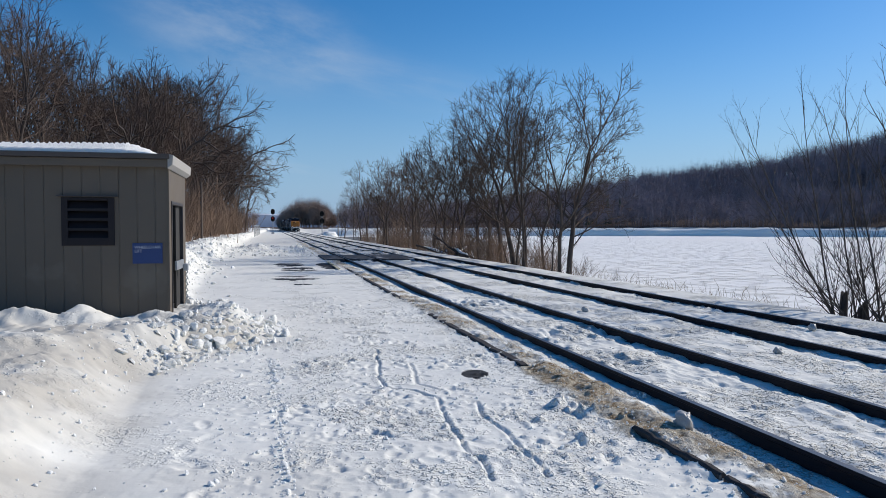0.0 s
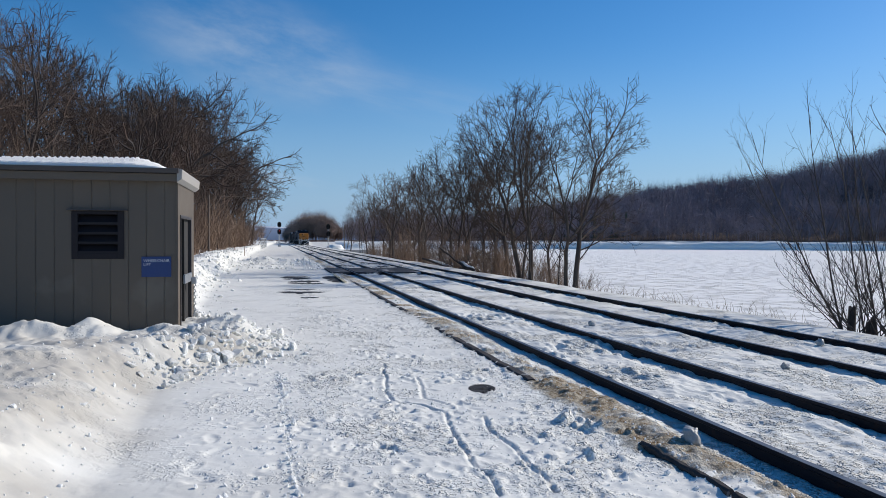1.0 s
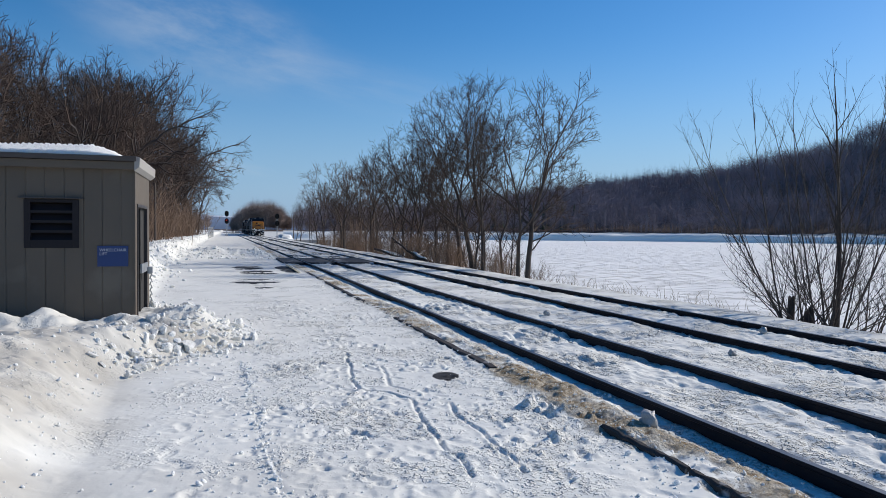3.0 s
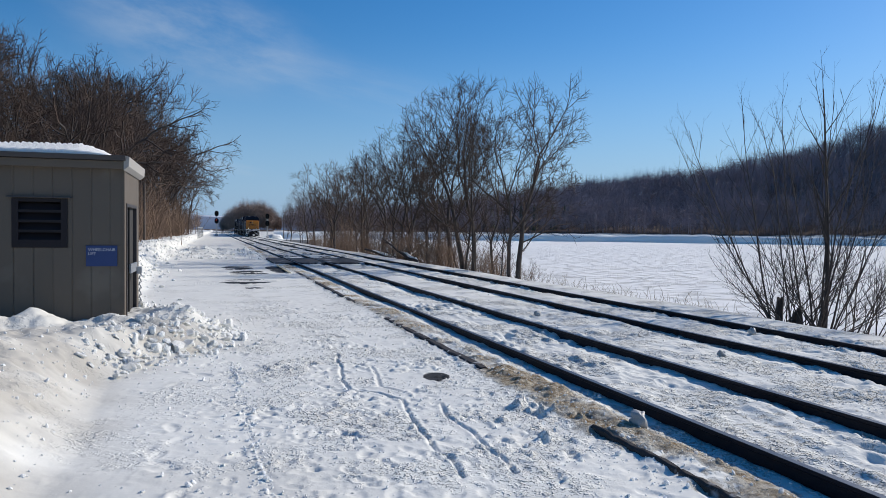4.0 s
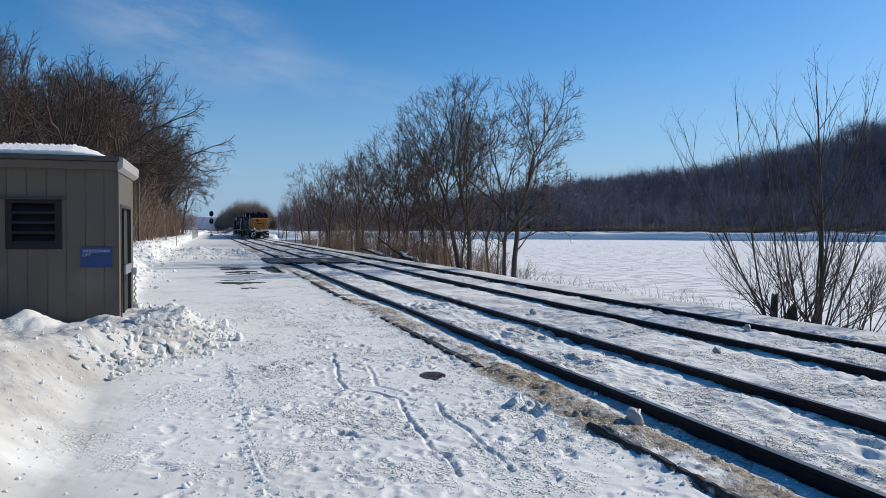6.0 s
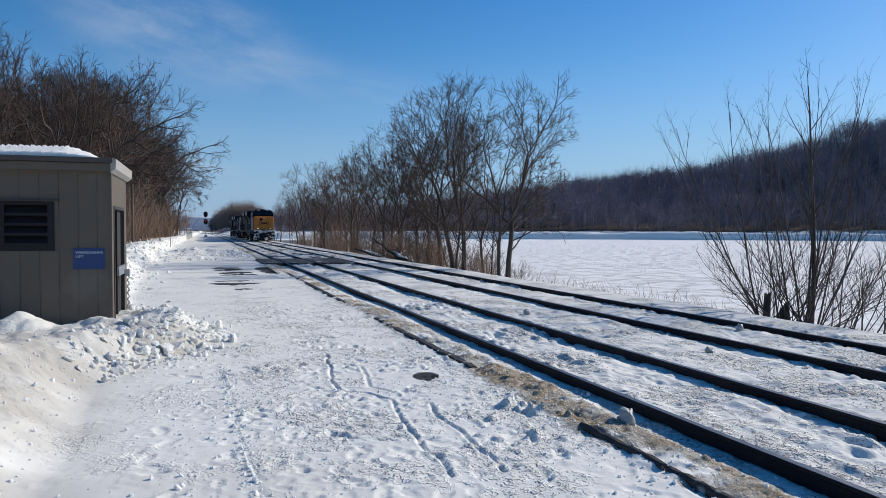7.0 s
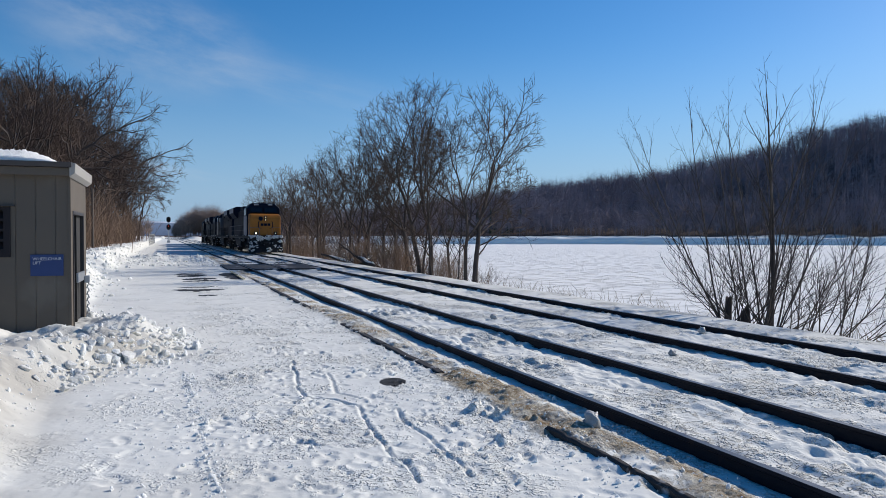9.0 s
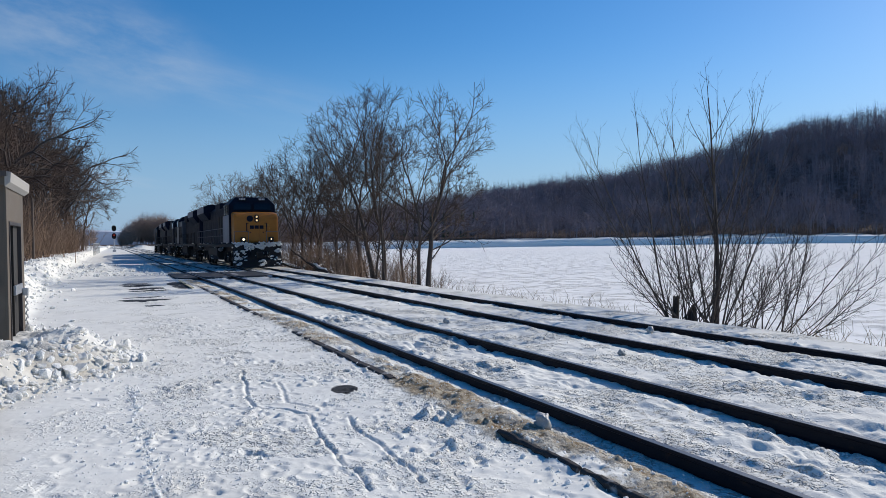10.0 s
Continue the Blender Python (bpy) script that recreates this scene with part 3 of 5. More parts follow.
            for i in range(len(ys) - 1):
                faces += [(i * k + j, i * k + (j + 1) % k, (i + 1) * k + (j + 1) % k, (i + 1) * k + j) for j in range(k)]
            me = raw_mesh("rail", verts, faces, [M_RAIL, M_RAILHEAD])
            me.polygons.foreach_set("material_index", [1 if f % k == 7 else 0 for f in range(len(faces))])
            new("rail", me).parent = track


build_rails()

# ---- timber edge and crossing ----


def build_edge():
    edge = thing("platform_edge", pose(0, 0, 0), "broken creosoted timber edge along the snowy platform", "platform edge", kind="structure")
    rnd = random.Random(3)
    spans = [(3.2, 4.2), (4.24, 5.45)] + [(8.15 + 2.45 * k, 8.15 + 2.45 * (k + 1) - 0.05) for k in range(9)]
    for a, b in spans:
        bm = bmesh.new()
        cuts = 14
        rows = []
        for k in range(cuts + 1):
            y = a + (b - a) * k / cuts
            x = 2.93 + off(y) + rnd.uniform(-0.006, 0.006)
            w = (0.036 if y < 7 else 0.066) + rnd.uniform(-0.007, 0.007)
            z = (0.008 if y < 7 else 0.020) + rnd.uniform(-0.006, 0.006)
            rows.append([bm.verts.new(p) for p in ((x - w, y, -0.12), (x - w, y, z - 0.015), (x - w + 0.02, y, z), (x + w - 0.03, y, z + 0.004), (x + w, y, z - 0.03), (x + w, y, -0.12))])
        for r, q in zip(rows, rows[1:]):
            for i in range(5):
                bm.faces.new([r[i], r[i + 1], q[i + 1], q[i]])
        bm.faces.new(rows[0])
        bm.faces.new(rows[-1][::-1])
        part("timber", bm, M_TIMBER, edge)


def build_crossing():
    cross = thing("crossing", pose(0, 0, 0), "worn asphalt crossing panels between the rails", "level crossing", kind="structure")
    for a, b in ((2.7, 3.68), (3.92, 5.26), (5.5, 7.3)):
        n = 3 if b - a < 1.5 else 5
        for k in range(n):
            u, v = 37.0 + 6.0 * k / n, 37.0 + 6.0 * (k + 1) / n - 0.04
            bm = bmesh.new()
            box(bm, a, b, u, v, -0.12, RAIL_TOP - 0.004, 0.015)
            for vert in bm.verts:
                vert.co.x += off(vert.co.y)
            part("panel", bm, M_RUBBER, cross)
    bm = bmesh.new()
    for k in range(2):
        box(bm, 2.28, 2.40, 28.2 + 3.4 * k, 31.0 + 3.4 * k, 0.03, 0.055, 0.004)
    tagged(part("painted_line", bm, M_YELLOW_LINE), "faded yellow safety line on bare asphalt", "painted line", kind="structure")


build_edge()
build_crossing()

# ---- shed ----
SHED_X0, SHED_X1, SHED_Y0, SHED_Y1, SHED_TOP = -5.3, -1.672, 12.0, 14.15, 2.66


def build_shed():
    shed = thing("shed", pose(0, 0, 0), "taupe sided lift shed with snow on its flat roof", "shed")
    x0, x1, y0, y1, t = SHED_X0 + 0.03, SHED_X1 - 0.03, SHED_Y0 + 0.03, SHED_Y1 - 0.03, 0.09
    lx0, lx1, lz0, lz1 = -3.21, -2.46, 1.38, 2.12
    da, db, dz = 12.30, 13.72, 2.08
    for sides in ((x0, lx0, y0, y0 + t, -0.1, SHED_TOP), (lx1, x1, y0, y0 + t, -0.1, SHED_TOP), (lx0, lx1, y0, y0 + t, -0.1, lz0), (lx0, lx1, y0, y0 + t, lz1, SHED_TOP),
                  (x0, x1, y1 - t, y1, -0.1, SHED_TOP), (x0, x0 + t, y0 + t, y1 - t, -0.1, SHED_TOP), (x1 - t, x1, y0 + t, da, -0.1, SHED_TOP),
                  (x1 - t, x1, db, y1 - t, -0.1, SHED_TOP), (x1 - t, x1, da, db, dz, SHED_TOP)):
        bm = bmesh.new()
        box(bm, *sides)
        part("wall_panel", bm, M_DARK, shed)
    bm = bmesh.new()
    box(bm, x0 + t, x1 - t, y0 + t, y1 - t, -0.1, -0.02)
    part("floor_slab", bm, M_DARK, shed)
    # siding boards on the front, seams between them
    xs = [SHED_X0 + 0.264 * k for k in range(15)]
    for a in xs[:-1]:
        b = min(a + 0.2605, SHED_X1)
        cuts = [(-0.1, SHED_TOP)]
        if b > lx0 + 0.02 and a < lx1 - 0.02:
            cuts = [(-0.1, lz0), (lz1, SHED_TOP)]
            if a < lx0:
                bm = bmesh.new()
                box(bm, a, lx0, SHED_Y0 + 0.005, SHED_Y0 + 0.028, lz0, lz1)
                part("siding_board", bm, M_SIDING, shed)
            if b > lx1:
                bm = bmesh.new()
                box(bm, lx1, b, SHED_Y0 + 0.005, SHED_Y0 + 0.028, lz0, lz1)
                part("siding_board", bm, M_SIDING, shed)
        for za, zb in cuts:
            bm = bmesh.new()
            lip = 0.018
            prism(bm, [(a, SHED_Y0 + 0.028), (a, SHED_Y0 + 0.007), (a + lip, SHED_Y0), (b - lip, SHED_Y0), (b, SHED_Y0 + 0.007), (b, SHED_Y0 + 0.028)], "z", za, zb)
            part("siding_board", bm, M_SIDING, shed)
    # end wall facing the tracks
    for a, b, za, zb in ((12.03, da, -0.1, SHED_TOP), (db, SHED_Y1, -0.1, SHED_TOP), (da, db, dz, SHED_TOP)):
        bm = bmesh.new()
        box(bm, SHED_X1 - 0.03, SHED_X1, a, b, za, zb, 0.004)
        part("end_panel", bm, M_SIDING, shed)
    bm = bmesh.new()
    box(bm, SHED_X1 - 0.03, SHED_X1 + 0.012, SHED_Y0 - 0.012, SHED_Y0 + 0.07, -0.1, SHED_TOP - 0.02, 0.006)
    part("corner_trim", bm, M_SIDING, shed)
    # louvre
    bm = bmesh.new()
    for a, b, c, d in ((lx0, lx0 + 0.09, lz0, lz1), (lx1 - 0.09, lx1, lz0, lz1), (lx0 + 0.09, lx1 - 0.09, lz0, lz0 + 0.09), (lx0 + 0.09, lx1 - 0.09, lz1 - 0.05, lz1)):
        box(bm, a, b, SHED_Y0 - 0.018, SHED_Y0 + 0.05, c, d, 0.005)
    lv = part("louvre", bm, M_LOUVRE, shed, "dark bronze louvred vent")
    for k in range(4):
        bm = bmesh.new()
        z = lz0 + 0.10 + k * 0.15
        prism(bm, [(SHED_Y0 - 0.010, z), (SHED_Y0 + 0.004, z - 0.004), (SHED_Y0 + 0.095, z + 0.115), (SHED_Y0 + 0.082, z + 0.12)], "x", lx0 + 0.08, lx1 - 0.08)
        prism(bm, [(SHED_Y0 - 0.014, z - 0.02), (SHED_Y0 - 0.002, z - 0.02), (SHED_Y0 - 0.002, z + 0.02), (SHED_Y0 - 0.014, z + 0.02)], "x", lx0 + 0.08, lx1 - 0.08)
        part("slat", bm, M_LOUVRE, lv)
    bm = bmesh.new()
    box(bm, lx0 - 0.06, lx1 + 0.06, SHED_Y0 - 0.06, SHED_Y0 + 0.01, lz1 + 0.01, lz1 + 0.03, 0.004)
    part("drip_cap", bm, M_DARKTRIM, shed)
    # roof, fascias and gutter line
    ox0, ox1, oy0, oy1 = SHED_X0 - 0.12, SHED_X1 + 0.045, SHED_Y0 - 0.14, SHED_Y1 + 0.10
    bm = bmesh.new()
    box(bm, ox0 + 0.03, ox1 - 0.03, oy0 + 0.03, oy1 - 0.03, SHED_TOP - 0.05, SHED_TOP + 0.1)
    part("roof", bm, M_DARKTRIM, shed)
    bm = bmesh.new()
    box(bm, ox0, ox1 - 0.002, oy0, oy0 + 0.03, SHED_TOP - 0.07, SHED_TOP + 0.05, 0.006)
    part("fascia", bm, M_SIDING, shed)
    bm = bmesh.new()
    prism(bm, [(oy0 - 0.06, SHED_TOP + 0.055), (oy0 + 0.035, SHED_TOP + 0.055), (oy0 + 0.035, SHED_TOP + 0.13), (oy0 - 0.075, SHED_TOP + 0.13)], "x", ox0, ox1 + 0.0, 0.006)
    part("gutter", bm, M_DARKTRIM, shed, "dark bronze gutter")
    bm = bmesh.new()
    prism(bm, [(ox1 - 0.03, SHED_TOP - 0.09), (ox1 + 0.045, SHED_TOP - 0.03), (ox1 + 0.055, SHED_TOP + 0.115), (ox1 - 0.03, SHED_TOP + 0.135)], "y", oy0 - 0.03, oy1, 0.006)
    part("fascia", bm, M_TRIM, shed, "pale end fascia")
    # snow on the roof with a dimpled face
    nx, ny = 110, 44
    verts, faces = [], []
    for j in range(ny):
        for i in range(nx):
            u, v = i / (nx - 1), j / (ny - 1)
            x, y = ox0 + 0.05 + u * (ox1 - ox0 - 0.28), oy0 + 0.02 + v * (oy1 - oy0 - 0.1)
            e = min(1, (1 - u) * 7) ** 0.6 * min(1, v * 3.0 + 0.10) ** 0.5 * min(1, (1 - v) * 6 + 0.02) ** 0.5
            z = 0.03 + 0.20 * e + 0.05 * e * float(fbm(np.array(x), np.array(y), 1.2, 2, 80))
            z += 0.048 * math.sin(x * 38 + 5 * y + 0.8 * math.sin(9 * y)) * math.sin(y * 42) * e
            verts.append((x, y, SHED_TOP + 0.1 + z))
    for j in range(ny - 1):
        faces += [(j * nx + i, j * nx + i + 1, (j + 1) * nx + i + 1, (j + 1) * nx + i) for i in range(nx - 1)]
    rim = list(range(nx)) + [j * nx + nx - 1 for j in range(1, ny)] + [(ny - 1) * nx + i for i in range(nx - 2, -1, -1)] + [j * nx for j in range(ny - 2, 0, -1)]
    base = len(verts)
    verts += [(verts[i][0], verts[i][1], SHED_TOP + 0.09) for i in rim]
    faces += [(rim[k], base + k, base + (k + 1) % len(rim), rim[(k + 1) % len(rim)]) for k in range(len(rim))]
    tagged(new("roof_snow", raw_mesh("roof_snow", verts, faces, M_SNOW, True)), "dimpled white snow layer on the shed roof", "snow")
    # door, slid half open, near-black in place of the opening's shade; its latch box
    bm = bmesh.new()
    box(bm, SHED_X1 - 0.085, SHED_X1 - 0.045, 13.18, 13.70, 0.0, dz - 0.01, 0.005)
    door = part("door", bm, M_DARK, shed, "door left ajar, coloured dark like the shaded opening")
    bm = bmesh.new()
    for a, b, c, d in ((da, da + 0.05, 0.0, dz), (db - 0.05, db, 0.0, dz), (da + 0.05, db - 0.05, dz - 0.05, dz)):
        box(bm, SHED_X1 - 0.10, SHED_X1 + 0.014, a, b, c, d, 0.004)
    part("door_frame", bm, M_DARKTRIM, shed)
    bm = bmesh.new()
    box(bm, SHED_X1 + 0.012, SHED_X1 + 0.05, 12.55, 13.45, 0.95, 1.10, 0.008)
    part("hasp", bm, M_GALV, shed, "galvanised hasp plate")
    bm = bmesh.new()
    box(bm, SHED_X1 + 0.05, SHED_X1 + 0.13, 13.3, 13.45, 0.90, 1.02, 0.012)
    for k in range(10):
        rod(bm, (SHED_X1 + 0.10, 13.40, 0.92 - k * 0.055), (SHED_X1 + 0.10 + 0.02 * (-1) ** k, 13.40 + 0.012, 0.86 - k * 0.055), 0.012, sides=6)
    part("lock_and_chain", bm, M_GALV, shed, "padlock and hanging chain")
    # sign
    sign = thing("sign", pose(-1.985, SHED_Y0 - 0.008, 1.255), "blue enamel sign with white lettering on the shed wall", "sign")
    bm = bmesh.new()
    box(bm, -0.22, 0.22, -0.006, 0.006, -0.16, 0.16, 0.003)
    part("plate", bm, M_BLUE, sign)
    for text, x, z in (("WHEELCHAIR", -0.19, 0.075), ("LIFT", -0.19, 0.015)):
        cu = bpy.data.curves.new("lettering", "FONT")
        cu.body, cu.size, cu.extrude = text, 0.062, 0.0012
        tmp = bpy.data.objects.new("lettering", cu)
        me = bpy.data.meshes.new_from_object(tmp)
        bpy.data.objects.remove(tmp)
        me.materials.clear()
        me.materials.append(M_WHITE)
        ob = new("lettering", me)
        ob.parent = sign
        ob.matrix_basis = pose(x, -0.009, z, 90, 0, 0)


build_shed()

# ---- bare trees ----


def tube(verts, faces, pts, radii, sides, tip=False):
    base = len(verts)
    last = pts[-1] if tip else None
    if tip:
        pts = pts[:-1]
    ref = Vector((0.31, 0.83, 0.46))
    for i, p in enumerate(pts):
        d = (last - pts[0]) if tip and len(pts) == 1 else (pts[min(i + 1, len(pts) - 1)] - pts[max(i - 1, 0)])
        u = d.cross(ref)
        u = u.normalized() if u.length > 1e-6 else Vector((1, 0, 0))
        v = d.cross(u).normalized()
        for k in range(sides):
            a = k * math.tau / sides
            verts.append(tuple(p + (u * math.cos(a) + v * math.sin(a)) * radii[i]))
    for i in range(len(pts) - 1):
        for k in range(sides):
            a, b = base + i * sides + k, base + i * sides + (k + 1) % sides
            faces.append((a, b, b + sides, a + sides))
    if tip:
        verts.append(tuple(last))
        top = base + (len(pts) - 1) * sides
        faces += [(top + k, top + (k + 1) % sides, len(verts) - 1) for k in range(sides)]


def branch(rnd, out, level, p, d, length, r, spec):
    """One limb with its offshoots. out[0] takes the thick wood, out[1] the twigs."""
    segs = (8, 5, 3, 2, 1)[level]
    sides = (7, 5, 3, 3, 3)[level]
    pts, dirs = [p.copy()], [d.copy()]
    wig, lift = spec["wig"], spec["lift"]
    for k in range(segs):
        d = (d + Vector((rnd.gauss(0, wig), rnd.gauss(0, wig), rnd.gauss(0, wig) + (lift if level else 0.03)))).normalized()
        p = p + d * (length / segs)
        pts.append(p.copy())
        dirs.append(d.copy())
    tip = 0.2 if level < 2 else 0.4
    radii = [r * (1 - (1 - tip) * k / segs) for k in range(segs + 1)]
    if level == 0:
        radii[0] *= 1.35
    tube(*out[0 if level < 2 else 1], pts, radii, sides, level >= 3)
    if level >= spec["levels"]:
        return
    count = spec["kids"][level]
    start = spec["fork"] if level == 0 else 0.18
    for c in range(count):
        t = start + (1 - start) * (c + rnd.random() * 0.8) / count
        f = min(t, 0.999) * segs
        i = int(f)
        q = pts[i].lerp(pts[i + 1], f - i)
        ax = dirs[i + 1]
        side = ax.orthogonal().normalized()
        side.rotate(Matrix.Rotation(c * 2.4 + rnd.uniform(-0.5, 0.5), 3, ax))
        ang = radians(rnd.uniform(*spec["angle"]) * (1 if level else 1.05 - 0.35 * t))
        nd = (ax * math.cos(ang) + side * math.sin(ang)).normalized()
        g = spec.get("grade", (1.15, -0.65)) if level == 0 else (1.15, -0.65)
        nl = length * spec["ratio"][level] * (g[0] + g[1] * t) * (rnd.uniform(0.9, 1.1) if level == 0 else rnd.uniform(0.75, 1.18))
        nr = max(radii[i] * (0.52 if level == 0 else 0.5), spec["thin"])
        branch(rnd, out, level + 1, q, nd, nl, min(nr, radii[i] * 0.9), spec)


def twig(rnd, out, p, d, length, r, kids):
    """A thin shoot with a bend and a few shorter shoots on it."""
    m = p + d * length * 0.5
    e = (d + Vector((rnd.gauss(0, 0.14), rnd.gauss(0, 0.14), rnd.gauss(0.14, 0.10)))).normalized()
    tube(*out[1], [p, m, m + e * length * 0.5], [r, r * 0.8, r * 0.4], 3, True)
    for _ in range(kids):
        f = (e + Vector((rnd.gauss(0, 0.42), rnd.gauss(0, 0.42), rnd.gauss(0.12, 0.30)))).normalized()
        q = p.lerp(m, rnd.uniform(0.3, 1.0))
        tube(*out[1], [q, q + f * length * rnd.uniform(0.4, 0.75)], [r * 0.8, r * 0.4], 3, True)


def grow(rnd, out, p, d, length, r, depth, spec):
    """A limb that forks at its end into a leader and one or two laterals, down to the twigs."""
    segs = (5, 4, 4, 3, 3, 2, 2, 2, 2)[depth]
    sides = (8, 6, 5, 4, 3, 3, 3, 3, 3)[depth]
    wig = spec["wig"] * (0.5 if depth == 0 else 1.15 - 0.1 * depth)
    pts, dirs = [p.copy()], [d.copy()]
    for _ in range(segs):
        d = (d + Vector((rnd.gauss(0, wig), rnd.gauss(0, wig), rnd.gauss(0, wig) + spec["lift"]))).normalized()
        p = p + d * (length / segs)
        pts.append(p.copy())
        dirs.append(d.copy())
    r1 = max(r * (0.72 if depth == 0 else 0.8), spec["thin"] * 0.7)
    radii = [r + (r1 - r) * k / segs for k in range(segs + 1)]
    if depth == 0:
        radii[0] *= 1.4
    tube(*out[0 if depth < 4 else 1], pts, radii, sides)
    ax = dirs[-1]
    u = ax.orthogonal().normalized()
    if depth < spec["depth"]:
        n = 2 + (rnd.random() < spec["third"])
        spin = rnd.uniform(0, math.tau)
        for c in range(n):
            ang = radians(rnd.uniform(6, 20) if c == 0 else rnd.uniform(*spec["angle"]))
            side = u.copy()
            side.rotate(Matrix.Rotation(spin + c * math.tau / n + rnd.gauss(0, 0.3), 3, ax))
            nd = (ax * math.cos(ang) + side * math.sin(ang)).normalized()
            nl = length * (spec["first"] if depth == 0 else spec["ratio"]) * (rnd.uniform(0.92, 1.08) if c == 0 else rnd.uniform(0.72, 1.0))
            grow(rnd, out, p, nd, nl, max(spec["thin"], r1 * (0.88 if c == 0 else rnd.uniform(0.55, 0.78))), depth + 1, spec)
    # shorter limbs along the way
    for _ in range(spec["low"][min(depth, len(spec["low"]) - 1)]):
        k = rnd.randrange(segs) if depth else rnd.randrange(segs // 2, segs)
        side = dirs[k + 1].orthogonal().normalized()
        side.rotate(Matrix.Rotation(rnd.uniform(0, math.tau), 3, dirs[k + 1]))
        ang = radians(rnd.uniform(35, 68) if depth < 3 else rnd.uniform(34, 62))
        nd = (dirs[k + 1] * math.cos(ang) + side * math.sin(ang)).normalized()
        q = pts[k].lerp(pts[k + 1], rnd.random())
        if depth < 3:
            grow(rnd, out, q, nd, length * 0.42, max(spec["thin"], r * 0.28), max(4, spec["depth"] - 2), spec)
        else:
            twig(rnd, out, q, nd, max(0.35, length * rnd.uniform(0.6, 1.0)), spec["thin"] * 0.9, 1)


SPECS = {
    "spread": dict(wig=0.18, lift=0.035, depth=6, third=0.40, angle=(24, 50), first=0.82, ratio=0.80, low=(3, 2, 2, 2, 2, 2, 3), thin=0.0105, trunk=2.6, r=0.19),
    "dense": dict(wig=0.22, lift=0.04, depth=6, third=0.50, angle=(24, 50), first=0.95, ratio=0.81, low=(4, 3, 2, 2, 3, 3, 3), thin=0.0095, trunk=2.4, r=0.20),
    "airy": dict(wig=0.085, lift=0.035, depth=6, third=0.42, angle=(22, 48), first=0.68, ratio=0.83, low=(3, 3, 2, 2, 2, 3, 3), thin=0.0090, trunk=3.0, r=0.14),
    "upright": dict(wig=0.11, lift=0.045, depth=5, third=0.50, angle=(22, 46), first=0.66, ratio=0.82, low=(4, 2, 2, 2, 2, 3), thin=0.0098, trunk=2.8, r=0.12),
    "slim": dict(wig=0.06, lift=0.06, levels=3, kids=(16, 8, 5), fork=0.2, angle=(28, 52), ratio=(0.34, 0.5, 0.5, 0.5), thin=0.0085, height=8.0, r=0.075),
}


def tree_meshes(kind, seed):
    spec, best = SPECS[kind], None
    # of a few trees grown, the best balanced is kept
    for extra in (0, 100, 200, 300):
        rnd = random.Random(seed + extra)
        trial = (([], []), ([], []))
        start, d = Vector((0, 0, -0.3)), Vector((rnd.gauss(0, 0.05), rnd.gauss(0, 0.05), 1))
        if kind == "slim":
            branch(rnd, trial, 0, start, d, spec["height"] + 0.3, spec["r"], spec)
        else:
            grow(rnd, trial, start, d, spec["trunk"], spec["r"], 0, spec)
        co = np.array(trial[1][0])
        lop = float(np.hypot(*co.mean(0)[:2]) / co[:, 2].max() - 0.15 * co[:, 2].mean() / co[:, 2].max())
        if best is None or lop < best:
            best, out = lop, trial
        if kind == "slim":
            break
    top = max(v[2] for v in out[1][0])
    return raw_mesh("trunk", *out[0], M_BARK, True), raw_mesh("crown", *out[1], M_TWIG), top


TREES = {k: [tree_meshes(k, 10 * i + j) for j in range(n)] for i, (k, n) in enumerate((("spread", 5), ("upright", 5), ("slim", 4), ("dense", 4), ("airy", 4)))}
LABELS = {"dense": ("large spreading bare tree with a dense twiggy crown", "woodland trees behind the shed"),
          "airy": ("tall bare lakeside tree with fine dark twigs", "bare trees along the lake shore"),
          "spread": ("spreading bare oak-like tree with a dense brown crown", "woodland trees behind the shed"),
          "upright": ("tall bare tree with ascending grey-brown limbs", "bare trees along the lake shore"),
          "slim": ("slender bare sapling with fine brown twigs", "slender bare saplings")}


def plant(kind, k, x, y, height, turn, lean=(0, 0), group="", wide=1.0):
    trunk, crown, top = TREES[kind][k % len(TREES[kind])]
    s = height / top
    ob = thing("tree", pose(x, y, ground_z(x, y) - 0.05, lean[0], lean[1], turn), LABELS[kind][0], "tree", group or LABELS[kind][1])
    for me, name in ((trunk, "trunk"), (crown, "crown")):
        p = new(name, me)
        p.parent = ob
        p.scale = (s * wide, s * wide, s)
    return ob


rnd = random.Random(21)


def canopy(x, y):
    """The height of the woodland's canopy, falling off along the line."""
    d = math.hypot(x, y)
    az = math.degrees(math.atan2(x + 3.2, y))
    rise = float(np.interp(az, (-30, -12.9, -10.3, -8.5, -5.8, -3.8, -2.2, -0.7), (0.30, 0.28, 0.255, 0.226, 0.226, 0.180, 0.135, 0.060)))
    return max(5.0, 1.7 + d * rise - ground_z(x, y))


# woodland behind the shed and along the line
for x, y in ((-11.5, 28), (-9.3, 35), (-10.8, 32), (-7.3, 48), (-6.7, 65), (-13.5, 37), (-7.6, 44), (-11, 47), (-15, 46), (-7.9, 53), (-11.5, 57), (-8, 62), (-6.6, 70), (-11, 70), (-7.4, 78),
             (-6.2, 87), (-10, 90), (-6.4, 96), (-6.0, 106), (-9, 110), (-6.2, 118), (-6.4, 130), (-9, 138), (-6.0, 146), (-6.2, 160), (-6.6, 178), (-5.6, 200)):
    x -= 2.4 * min(1, max(0, (y - 36) / 20))
    plant("dense" if y < 64 else "spread", rnd.randrange(5), x, y, canopy(x, y) * rnd.uniform(0.94, 1.06), rnd.uniform(0, 360), wide=0.68)
